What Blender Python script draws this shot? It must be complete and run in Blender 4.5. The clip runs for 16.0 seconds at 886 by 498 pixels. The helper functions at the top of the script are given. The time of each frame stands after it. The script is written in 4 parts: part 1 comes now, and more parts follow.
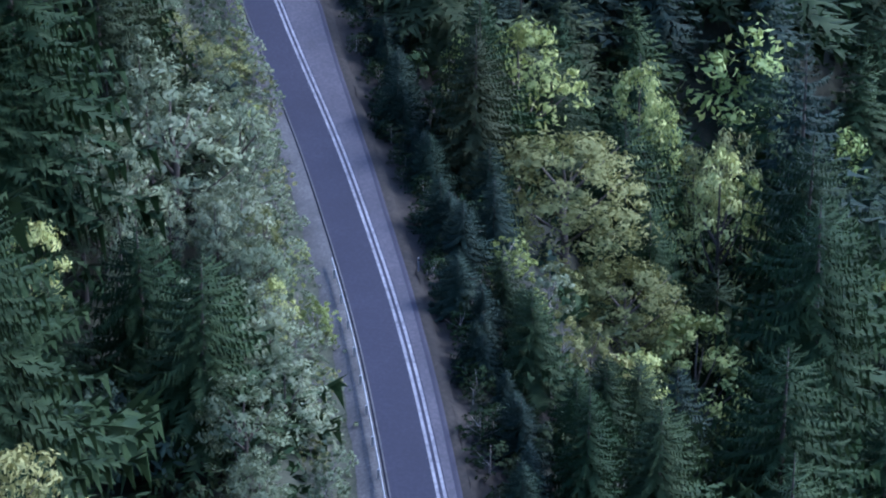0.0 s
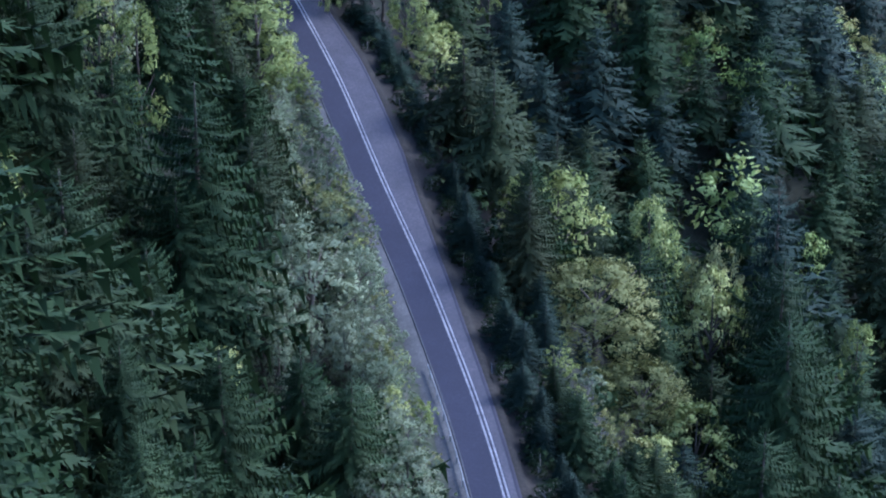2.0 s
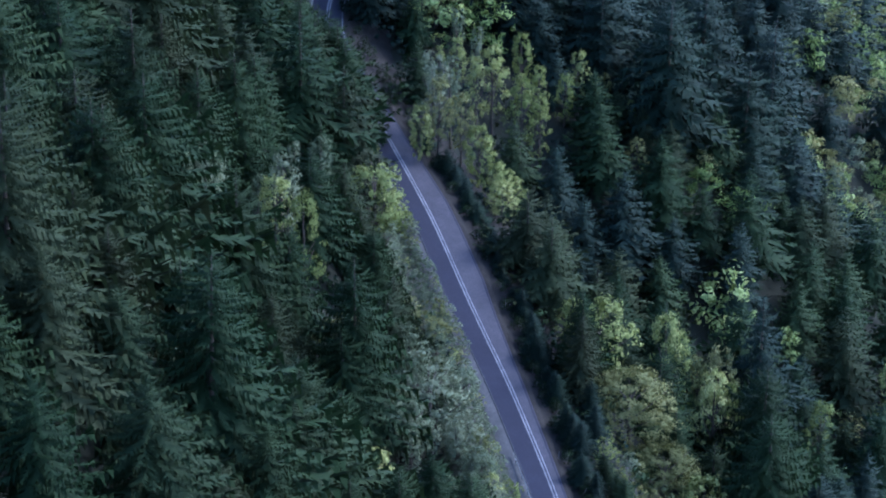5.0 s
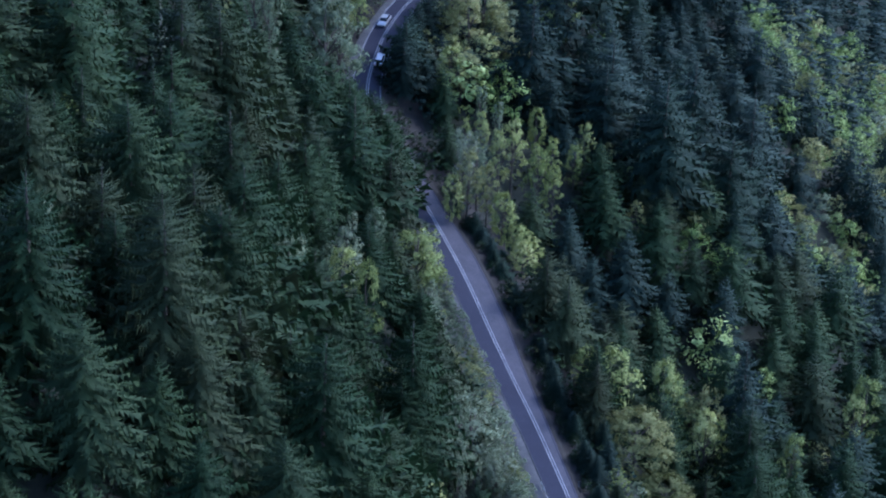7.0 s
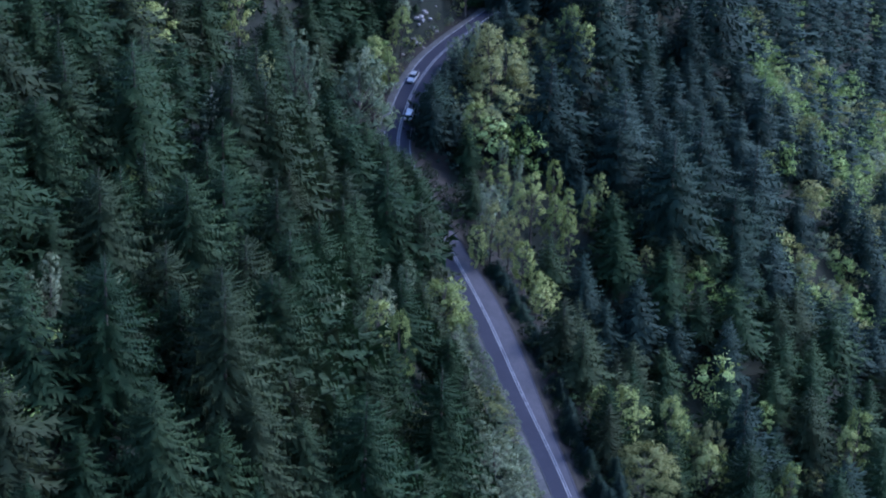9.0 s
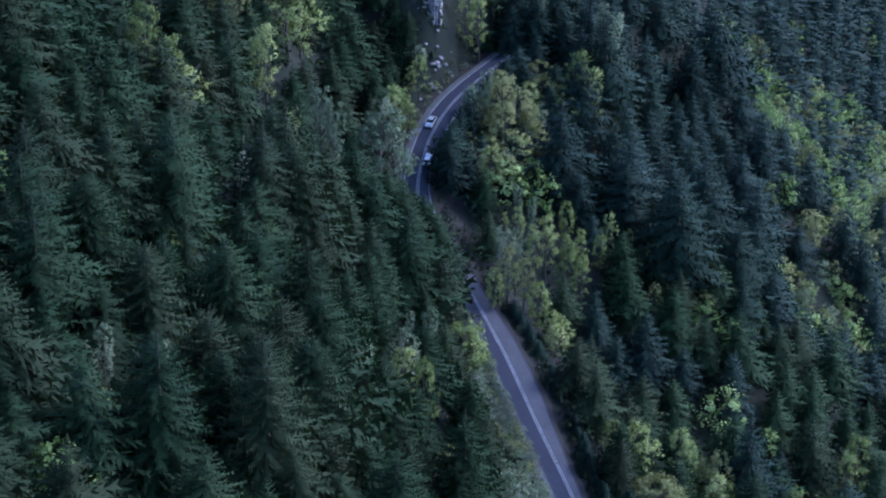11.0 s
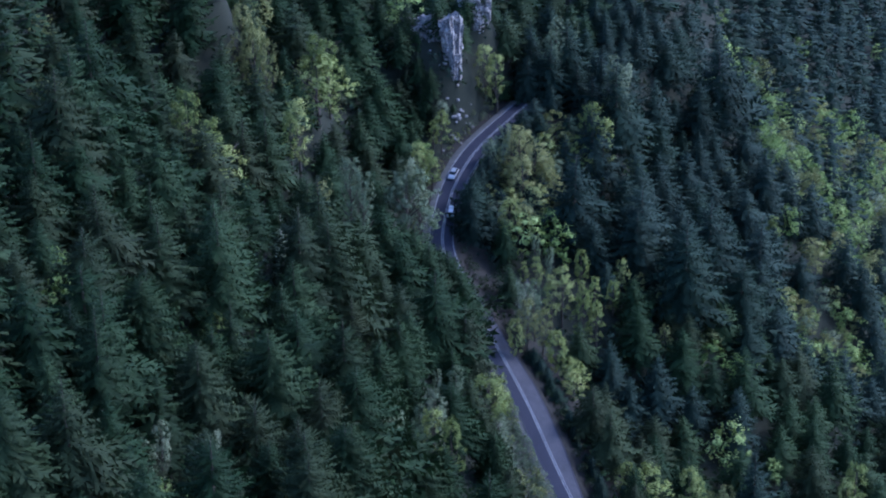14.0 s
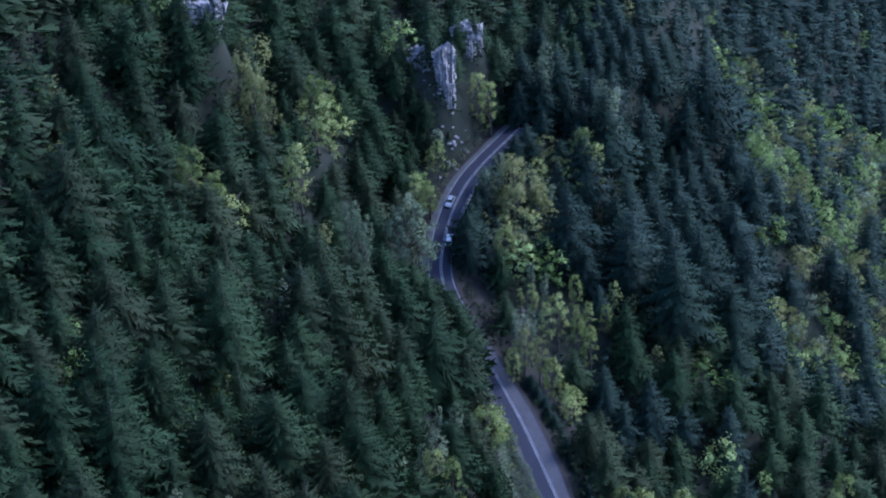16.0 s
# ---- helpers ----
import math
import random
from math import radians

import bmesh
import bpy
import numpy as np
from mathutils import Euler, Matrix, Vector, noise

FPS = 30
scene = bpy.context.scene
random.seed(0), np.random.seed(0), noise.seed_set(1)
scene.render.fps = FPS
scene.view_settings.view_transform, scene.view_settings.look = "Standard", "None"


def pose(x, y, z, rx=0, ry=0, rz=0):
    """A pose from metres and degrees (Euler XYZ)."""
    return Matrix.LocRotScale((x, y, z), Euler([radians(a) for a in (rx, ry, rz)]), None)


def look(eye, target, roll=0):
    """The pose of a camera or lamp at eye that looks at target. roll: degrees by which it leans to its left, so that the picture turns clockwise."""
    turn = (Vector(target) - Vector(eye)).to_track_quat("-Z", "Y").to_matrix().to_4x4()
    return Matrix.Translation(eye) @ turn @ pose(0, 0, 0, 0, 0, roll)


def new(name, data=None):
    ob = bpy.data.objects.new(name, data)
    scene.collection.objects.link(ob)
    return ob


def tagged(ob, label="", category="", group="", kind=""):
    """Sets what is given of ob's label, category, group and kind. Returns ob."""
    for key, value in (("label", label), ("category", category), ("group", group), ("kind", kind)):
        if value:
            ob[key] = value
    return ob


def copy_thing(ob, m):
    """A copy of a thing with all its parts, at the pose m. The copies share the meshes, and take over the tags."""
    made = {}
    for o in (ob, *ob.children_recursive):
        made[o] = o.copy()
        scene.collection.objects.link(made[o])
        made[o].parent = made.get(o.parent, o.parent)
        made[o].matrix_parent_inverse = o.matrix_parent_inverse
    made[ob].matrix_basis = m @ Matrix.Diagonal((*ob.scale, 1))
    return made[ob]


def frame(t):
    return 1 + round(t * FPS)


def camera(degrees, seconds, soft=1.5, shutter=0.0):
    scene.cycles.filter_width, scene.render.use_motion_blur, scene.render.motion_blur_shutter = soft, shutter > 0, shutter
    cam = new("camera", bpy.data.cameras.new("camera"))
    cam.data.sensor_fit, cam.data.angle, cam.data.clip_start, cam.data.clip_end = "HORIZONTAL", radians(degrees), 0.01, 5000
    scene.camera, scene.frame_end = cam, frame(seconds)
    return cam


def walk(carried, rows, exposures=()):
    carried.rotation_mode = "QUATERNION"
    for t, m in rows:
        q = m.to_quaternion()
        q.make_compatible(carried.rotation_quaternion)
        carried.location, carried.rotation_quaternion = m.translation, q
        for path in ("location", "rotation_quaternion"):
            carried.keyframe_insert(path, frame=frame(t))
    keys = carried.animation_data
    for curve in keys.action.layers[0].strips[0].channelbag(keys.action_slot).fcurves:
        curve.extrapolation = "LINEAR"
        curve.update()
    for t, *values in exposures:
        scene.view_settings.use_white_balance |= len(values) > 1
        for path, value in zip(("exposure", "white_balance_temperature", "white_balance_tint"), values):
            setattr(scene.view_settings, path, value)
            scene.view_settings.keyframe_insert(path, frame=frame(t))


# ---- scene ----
cam = camera(21.15, 16.0, soft=2.1)
PATH = [
    (0.0, -3.10, -187.30, 67.10, 67.604, 0.244, 1.630),
    (0.5, -4.73, -201.80, 75.82, 67.671, 0.134, 1.612),
    (1.0, -6.48, -215.67, 84.64, 67.663, 0.124, 1.486),
    (1.5, -8.55, -228.89, 93.75, 67.507, 0.106, 1.302),
    (2.0, -10.67, -241.66, 103.20, 67.257, 0.025, 1.135),
    (2.5, -12.29, -254.22, 112.85, 66.990, -0.014, 1.083),
    (3.0, -13.27, -266.75, 122.63, 66.739, 0.057, 1.128),
    (3.5, -13.93, -279.31, 132.49, 66.512, 0.178, 1.225),
    (4.0, -14.75, -292.02, 142.45, 66.298, 0.341, 1.248),
    (4.5, -20.19, -306.38, 152.94, 66.129, -0.097, 0.886),
    (5.0, -25.63, -320.75, 163.42, 65.959, -0.535, 0.524),
    (5.5, -31.07, -335.11, 173.90, 65.789, -0.973, 0.161),
    (6.0, -36.51, -349.48, 184.38, 65.620, -1.412, -0.201),
    (6.5, -41.95, -363.85, 194.87, 65.450, -1.850, -0.563),
    (7.0, -42.89, -373.43, 202.21, 65.428, -1.791, -0.485),
    (7.5, -43.49, -382.47, 209.37, 65.390, -1.754, -0.367),
    (8.0, -43.99, -390.90, 216.50, 65.323, -1.738, -0.213),
    (8.5, -44.43, -398.69, 223.58, 65.223, -1.645, -0.115),
    (9.0, -44.91, -406.05, 230.59, 65.110, -1.511, -0.052),
    (9.5, -45.70, -411.17, 237.08, 64.964, -1.294, -0.101),
    (10.0, -46.49, -416.28, 243.57, 64.818, -1.076, -0.150),
    (10.5, -47.27, -421.40, 250.06, 64.672, -0.859, -0.199),
    (11.0, -48.06, -426.51, 256.55, 64.526, -0.641, -0.248),
    (11.5, -48.85, -431.63, 263.04, 64.380, -0.423, -0.297),
    (12.0, -48.86, -436.09, 270.79, 64.089, -0.202, -0.269),
    (12.5, -48.63, -440.34, 278.74, 63.772, 0.072, -0.258),
    (13.0, -48.04, -444.27, 286.95, 63.418, 0.361, -0.231),
    (13.5, -47.07, -447.79, 295.56, 63.021, 0.624, -0.176),
    (14.0, -45.78, -450.78, 304.63, 62.578, 0.915, -0.117),
    (14.5, -44.38, -453.17, 314.08, 62.075, 1.302, -0.162),
    (15.0, -43.00, -454.91, 323.79, 61.531, 1.688, -0.269),
    (15.5, -41.66, -456.11, 333.53, 60.973, 2.123, -0.421),
    (16.0, -40.32, -457.03, 343.21, 60.412, 2.544, -0.596),
]
walk(cam, [(row[0], pose(*row[1:])) for row in PATH], [(0.0, 0.78, 5060, 18), (4.0, 0.60, 4900, 18), (8.0, 0.40, 4830, 19), (16.0, 0.26, 4800, 19)])

# ---- light ----
world = bpy.data.worlds.new("world")
scene.world = world
world.use_nodes = True
SUN_UP, SUN_TURN = 42, 72
sky = world.node_tree.nodes.new("ShaderNodeTexSky")
sky.sky_type, sky.sun_disc = "NISHITA", False
sky.sun_elevation, sky.sun_rotation = radians(SUN_UP), radians(SUN_TURN)
sky.dust_density, sky.ozone_density = 1.5, 2.0
world.node_tree.links.new(sky.outputs[0], world.node_tree.nodes["Background"].inputs[0])
world.node_tree.nodes["Background"].inputs[1].default_value = 0.27
sun = new("sun", bpy.data.lights.new("sun", "SUN"))
sun.data.energy, sun.data.angle, sun.data.color = 2.3, radians(13), (1.0, 0.95, 0.86)
SUN_DIR = Vector((math.sin(radians(SUN_TURN)) * math.cos(radians(SUN_UP)), math.cos(radians(SUN_TURN)) * math.cos(radians(SUN_UP)), math.sin(radians(SUN_UP))))
sun.matrix_world = look(SUN_DIR * 400, (0, 0, 0))

# ---- materials ----
rng = np.random.default_rng(7)


def nodes_of(name):
    m = bpy.data.materials.new(name)
    m.use_nodes = True
    t = m.node_tree
    return m, t, t.nodes["Principled BSDF"]


def node(t, kind, links=(), **values):
    n = t.nodes.new(kind)
    for k, v in values.items():
        n.inputs[k].default_value = v
    for key, source in links:
        t.links.new(source, n.inputs[key])
    return n


def ramp(t, fac, stops):
    n = t.nodes.new("ShaderNodeValToRGB")
    while len(n.color_ramp.elements) < len(stops):
        n.color_ramp.elements.new(0.5)
    for e, (p, c) in zip(n.color_ramp.elements, stops):
        e.position, e.color = p, (*c, 1)
    t.links.new(fac, n.inputs[0])
    return n.outputs[0]


def foliage(name, dark, mid, pale, rough=0.65, woods=False, glow=0.0, other=None):
    """Leaves or needles: tone varies from tree to tree, from spray to spray and in patches."""
    m, t, b = nodes_of(name)
    spray = node(t, "ShaderNodeNewGeometry")
    if woods:
        each = t.nodes.new("ShaderNodeAttribute")
        each.attribute_name = "tone"
        each = each.outputs["Fac"]
    else:
        each = node(t, "ShaderNodeObjectInfo").outputs["Random"]
    patch = node(t, "ShaderNodeTexNoise", [("Vector", node(t, "ShaderNodeTexCoord").outputs["Object"])], Scale=0.35, Detail=3.0)
    total = None
    for source, share in ((each, 0.40), (spray.outputs["Random Per Island"], 0.30), (patch.outputs["Fac"], 0.36)):
        n = node(t, "ShaderNodeMath", [(0, source)] + ([(2, total)] if total else []))
        n.operation = "MULTIPLY_ADD"
        n.inputs[1].default_value = share
        if not total:
            n.inputs[2].default_value = 0.0
        total = n.outputs[0]
    colour = ramp(t, total, [(0.12, dark), (0.5, mid), (0.92, pale)])
    if other:
        spin = node(t, "ShaderNodeMath", [(0, each)])
        spin.operation = "MULTIPLY"
        spin.inputs[1].default_value = 7.31
        rest = node(t, "ShaderNodeMath", [(0, spin.outputs[0])])
        rest.operation = "FRACT"
        share = ramp(t, rest.outputs[0], [(0.45, (0, 0, 0)), (1.0, (0.65, 0.65, 0.65))])
        mix = t.nodes.new("ShaderNodeMixRGB")
        t.links.new(share, mix.inputs[0])
        t.links.new(colour, mix.inputs[1])
        mix.inputs[2].default_value = (*other, 1)
        colour = mix.outputs[0]
    t.links.new(colour, b.inputs["Base Color"])
    b.inputs["Roughness"].default_value = rough
    b.inputs["Specular IOR Level"].default_value = 0.1
    if glow:
        thin = node(t, "ShaderNodeBsdfTranslucent", [("Color", colour)])
        both = node(t, "ShaderNodeMixShader", [(1, b.outputs[0]), (2, thin.outputs[0])])
        both.inputs[0].default_value = glow
        t.links.new(both.outputs[0], t.nodes["Material Output"].inputs["Surface"])
    return m


def grained(name, stops, scale, fine, rough, bump=0.3):
    """A rough natural surface: broad patches, fine grain and relief."""
    m, t, b = nodes_of(name)
    co = node(t, "ShaderNodeTexCoord").outputs["Object"]
    big = node(t, "ShaderNodeTexNoise", [("Vector", co)], Scale=scale, Detail=6.0, Roughness=0.65)
    small = node(t, "ShaderNodeTexNoise", [("Vector", co)], Scale=fine, Detail=4.0)
    mix = node(t, "ShaderNodeMath", [(0, big.outputs["Fac"]), (1, small.outputs["Fac"])])
    half = node(t, "ShaderNodeMath", [(0, mix.outputs[0])])
    half.operation = "MULTIPLY"
    half.inputs[1].default_value = 0.5
    t.links.new(ramp(t, half.outputs[0], stops), b.inputs["Base Color"])
    bp = node(t, "ShaderNodeBump", [("Height", half.outputs[0])], Strength=bump)
    t.links.new(bp.outputs[0], b.inputs["Normal"])
    b.inputs["Roughness"].default_value = rough
    return m


FIR = foliage("fir_needles", (0.0125, 0.0285, 0.0115), (0.0210, 0.0440, 0.0175), (0.052, 0.082, 0.035), glow=0.18, other=(0.040, 0.046, 0.024))
BLUE_FIR = foliage("blue_fir_needles", (0.0125, 0.0255, 0.0190), (0.020, 0.0380, 0.0290), (0.045, 0.071, 0.055), glow=0.18, other=(0.022, 0.044, 0.026))
YELLOW = foliage("autumn_leaves", (0.075, 0.105, 0.036), (0.225, 0.28, 0.088), (0.62, 0.64, 0.27), glow=0.3)
OLIVE = foliage("olive_leaves", (0.10, 0.12, 0.046), (0.21, 0.23, 0.09), (0.40, 0.40, 0.17), glow=0.3)
PALE = foliage("pale_leaves", (0.085, 0.12, 0.07), (0.17, 0.215, 0.13), (0.33, 0.37, 0.24), glow=0.3)
FAR_FIR = foliage("far_fir_needles", (0.0125, 0.0285, 0.0115), (0.0210, 0.0440, 0.0175), (0.052, 0.082, 0.035), woods=True, glow=0.18, other=(0.040, 0.046, 0.024))
FAR_BLUE_FIR = foliage("far_blue_fir_needles", (0.0125, 0.0255, 0.0190), (0.020, 0.0380, 0.0290), (0.045, 0.071, 0.055), woods=True, glow=0.18, other=(0.022, 0.044, 0.026))
FAR_YELLOW = foliage("far_autumn_leaves", (0.062, 0.105, 0.034), (0.185, 0.27, 0.082), (0.52, 0.62, 0.24), woods=True, glow=0.3)
FAR_OLIVE = foliage("far_olive_leaves", (0.10, 0.12, 0.046), (0.21, 0.23, 0.09), (0.40, 0.40, 0.17), woods=True, glow=0.3)
FAR_PALE = foliage("far_pale_leaves", (0.085, 0.12, 0.07), (0.17, 0.215, 0.13), (0.33, 0.37, 0.24), woods=True, glow=0.3)
BARK = grained("bark", [(0.3, (0.035, 0.028, 0.024)), (0.6, (0.10, 0.085, 0.07)), (0.75, (0.16, 0.14, 0.12))], 0.8, 9.0, 0.9, 0.6)
GREY_WOOD = grained("bleached_wood", [(0.3, (0.14, 0.13, 0.12)), (0.6, (0.28, 0.26, 0.24)), (0.75, (0.4, 0.38, 0.36))], 0.8, 9.0, 0.85, 0.5)
FOREST_FLOOR = grained("forest_floor", [(0.32, (0.007, 0.011, 0.006)), (0.5, (0.013, 0.018, 0.010)), (0.68, (0.026, 0.027, 0.016))], 0.15, 2.2, 0.95, 0.8)
# tone also carries the shadow line along the valley-side road edge
SOIL = grained("bank_soil", [(0.32, (0.009, 0.008, 0.007)), (0.5, (0.018, 0.016, 0.013)), (0.68, (0.040, 0.034, 0.028))], 0.22, 2.5, 0.95, 0.9)
GRAVEL = grained("gravel", [(0.3, (0.045, 0.046, 0.046)), (0.5, (0.085, 0.084, 0.084)), (0.7, (0.16, 0.155, 0.15))], 0.35, 5.0, 0.9, 0.6)
ASPHALT = grained("asphalt", [(0.3, (0.011, 0.012, 0.024)), (0.5, (0.016, 0.017, 0.034)), (0.72, (0.031, 0.032, 0.052))], 0.12, 4.0, 0.8, 0.15)
DRY_GRASS = grained("dry_grass", [(0.3, (0.030, 0.036, 0.024)), (0.5, (0.062, 0.072, 0.046)), (0.7, (0.12, 0.125, 0.088))], 0.3, 3.5, 0.95, 0.9)
OLD_ASPHALT = grained("worn_asphalt", [(0.3, (0.030, 0.029, 0.038)), (0.5, (0.052, 0.049, 0.062)), (0.72, (0.092, 0.086, 0.102))], 0.25, 4.0, 0.7, 0.25)
PAINT = grained("worn_white_paint", [(0.34, (0.07, 0.07, 0.085)), (0.48, (0.20, 0.20, 0.22)), (0.68, (0.36, 0.36, 0.37))], 0.6, 3.0, 0.6, 0.1)
YELLOW_PAINT = grained("worn_yellow_paint", [(0.28, (0.34, 0.29, 0.16)), (0.45, (0.55, 0.47, 0.26)), (0.7, (0.66, 0.58, 0.36))], 0.6, 3.0, 0.6, 0.1)
ROCK = grained("rock", [(0.36, (0.07, 0.064, 0.068)), (0.5, (0.25, 0.23, 0.23)), (0.66, (0.52, 0.49, 0.47))], 0.4, 2.2, 0.9, 1.0)
STEEL = grained("galvanised_steel", [(0.3, (0.32, 0.33, 0.35)), (0.6, (0.46, 0.47, 0.48)), (0.75, (0.56, 0.56, 0.57))], 0.6, 6.0, 0.45, 0.1)
STEEL.node_tree.nodes["Principled BSDF"].inputs["Metallic"].default_value = 0.7


def plain(name, colour, rough, metal=0.0):
    m, t, b = nodes_of(name)
    b.inputs["Base Color"].default_value, b.inputs["Roughness"].default_value, b.inputs["Metallic"].default_value = (*colour, 1), rough, metal
    return m


CAR_WHITE = plain("white_car_paint", (0.78, 0.79, 0.80), 0.25)
CAR_GREY = plain("silver_car_paint", (0.42, 0.44, 0.47), 0.28, 0.4)
DARK_GLASS = plain("dark_car_glass", (0.015, 0.018, 0.022), 0.06)
RUBBER = plain("tyre_rubber", (0.02, 0.02, 0.02), 0.8)
RIM = plain("wheel_rim", (0.45, 0.46, 0.48), 0.3, 0.9)
LAMP = plain("lamp_glass", (0.75, 0.75, 0.72), 0.1)
RED_LAMP = plain("red_lamp_glass", (0.45, 0.02, 0.02), 0.15)


# ---- building blocks ----
def raw_mesh(name, verts, faces, material, smooth=False):
    me = bpy.data.meshes.new(name)
    me.from_pydata([tuple(v) for v in verts], [], [tuple(f) for f in faces])
    me.materials.append(material)
    if smooth:
        me.polygons.foreach_set("use_smooth", [True] * len(me.polygons))
    me.update()
    return me


def leafy_mesh(name, verts, faces, material, low):
    """Leaves turned to the open side of the crown, so that it takes the light as a body."""
    v, f = turned(np.asarray(verts, float), np.asarray(faces), low)
    me = raw_mesh(name, v, f, material, True)
    me.normals_split_custom_set_from_vertices(soft_normals(v, f, low))
    return me


def turned(v, f, low):
    n = np.cross(v[f[:, 1]] - v[f[:, 0]], v[f[:, 2]] - v[f[:, 0]])
    c = v[f].mean(1)
    out = np.c_[c[:, :2] * 3.0, np.full(len(c), 0.25)]
    back = (n * out).sum(1) < 0
    f = f.copy()
    f[back] = f[back][:, ::-1]
    return v, f


def soft_normals(v, f, low):
    n = np.cross(v[f[:, 1]] - v[f[:, 0]], v[f[:, 2]] - v[f[:, 0]])
    n = n / (np.linalg.norm(n, axis=1)[:, None] + 1e-12)
    r = np.hypot(v[:, 0], v[:, 1])[:, None]
    out = np.c_[v[:, :2] / (r + 0.03), 0.45 + 0 * r] if low is None else v - np.array([0, 0, low])
    out = out / (np.linalg.norm(out, axis=1)[:, None] + 1e-9)
    own = np.zeros_like(v)
    for k in range(f.shape[1]):
        own[f[:, k]] = n
    mix = 0.62 * out + 0.38 * own
    return mix / (np.linalg.norm(mix, axis=1)[:, None] + 1e-9)


def part(name, me, parent, label=""):
    ob = new(name, me)
    ob.parent = parent
    return tagged(ob, label)


def bm_part(name, bm, material, parent, label=""):
    me = bpy.data.meshes.new(name)
    bm.to_mesh(me)
    bm.free()
    me.materials.append(material)
    return part(name, me, parent, label)


def tube(verts, faces, points, radii, sides=6):
    """Adds a tapered tube along points."""
    base = len(verts)
    for k, (p, r) in enumerate(zip(points, radii)):
        p = np.asarray(p, float)
        d = np.asarray(points[min(k + 1, len(points) - 1)], float) - np.asarray(points[max(k - 1, 0)], float)
        d = d / (np.linalg.norm(d) + 1e-9)
        a = np.cross(d, (0.3, 1, 0.1) if abs(d[2]) > 0.6 else (0, 0, 1))
        a = a / np.linalg.norm(a)
        b = np.cross(d, a)
        for i in range(sides):
            w = 2 * math.pi * i / sides
            verts.append(p + r * (math.cos(w) * a + math.sin(w) * b))
    for k in range(len(points) - 1):
        for i in range(sides):
            j = (i + 1) % sides
            faces.append((base + k * sides + i, base + k * sides + j, base + (k + 1) * sides + j, base + (k + 1) * sides + i))
    faces.append(tuple(base + (len(points) - 1) * sides + i for i in range(sides)))


# ---- the lie of the land ----
ROAD_Y = np.array([-420, -300, -200, -130, -90, -50, -32, -13, -2, 10, 20, 30, 40, 55, 68, 80, 92, 104, 114, 122, 130, 137, 145, 165, 320.0])
ROAD_X = np.array([40, 24, 12, 3, -2, -7.6, -10.5, -14.3, -16.8, -19.8, -22.9, -25.9, -29, -34.6, -40.2, -45.8, -49.2, -48, -45.9, -43.2, -39.4, -34.8, -29, -16, 20.0])
ROAD_Z = np.array([-38.5, -28, -19, -13, -9.6, -6.1, -4.5, -2.9, -1.7, -0.4, 2, 4.6, 7.3, 11.7, 16.1, 20.2, 24.3, 28.2, 30.3, 32, 33.7, 35.2, 36.8, 40, 56.0])
HALF = 3.3


def spline(v, y):
    n, h = len(ROAD_Y), np.diff(ROAD_Y)
    a, b = np.zeros((n, n)), np.zeros(n)
    a[0, 0] = a[-1, -1] = 1
    for i in range(1, n - 1):
        a[i, i - 1], a[i, i], a[i, i + 1] = h[i - 1], 2 * (h[i - 1] + h[i]), h[i]
        b[i] = 6 * ((v[i + 1] - v[i]) / h[i] - (v[i] - v[i - 1]) / h[i - 1])
    m = np.linalg.solve(a, b)
    i = np.clip(np.searchsorted(ROAD_Y, y) - 1, 0, n - 2)
    p, q, w = y - ROAD_Y[i], ROAD_Y[i + 1] - y, h[i]
    return m[i] * q**3 / (6 * w) + m[i + 1] * p**3 / (6 * w) + (v[i] / w - m[i] * w / 6) * q + (v[i + 1] / w - m[i + 1] * w / 6) * p


RY = np.arange(-420, 320.1, 1.0)
ROAD = np.stack([spline(ROAD_X, RY), RY, spline(ROAD_Z, RY)], 1)
RT = np.gradient(ROAD, axis=0)
RN = np.stack([RT[:, 1], -RT[:, 0]], 1)
RN /= np.linalg.norm(RN, axis=1)[:, None]


def beside(x, y):
    """Distance to the right of the road's middle, and the road's height there."""
    x, y = np.atleast_1d(x).astype(float), np.atleast_1d(y).astype(float)
    dx, dy = x[:, None] - ROAD[None, :, 0], y[:, None] - ROAD[None, :, 1]
    i = np.argmin(dx * dx + dy * dy, 1)
    k = np.arange(len(x))
    s = dx[k, i] * RN[i, 0] + dy[k, i] * RN[i, 1]
    return s, ROAD[i, 2], i


# tree tops: x, y, height of the tip
CONIFERS_UPHILL_FAR = [
    (-89.4, -100.3, 96), (-107.9, -42.4, 88.4), (-72.9, -91.4, 85.1), (-95.9, -55.6, 82.4), (-97.9, 28.9, 74.1), (-97.2, 17.9, 78.8),
    (-118.3, -61.2, 92.8), (-114.3, -96.5, 106), (-112.6, -71, 99.6), (-107.2, -43.7, 88.5), (-134.8, 15.8, 91.2), (-109.9, 62.8, 66.8),
    (-132, -10.1, 106.1), (-117.3, -50.7, 95.8), (-112, -60.9, 95.9), (-103.2, -92.8, 64.5), (-130.4, 8.6, 117.8), (-119.2, -16, 95.4),
    (-128.5, 21.7, 119.8), (-127, 39.3, 110.1), (-108.5, -27.8, 82.6), (-122.2, 16.4, 98.1), (-114.9, 50.5, 91.3), (-95.8, -8.2, 84.5),
    (-85.5, -60.2, 71.1), (-98.1, 2.9, 82.8), (-95.9, 59.2, 75.6),
]
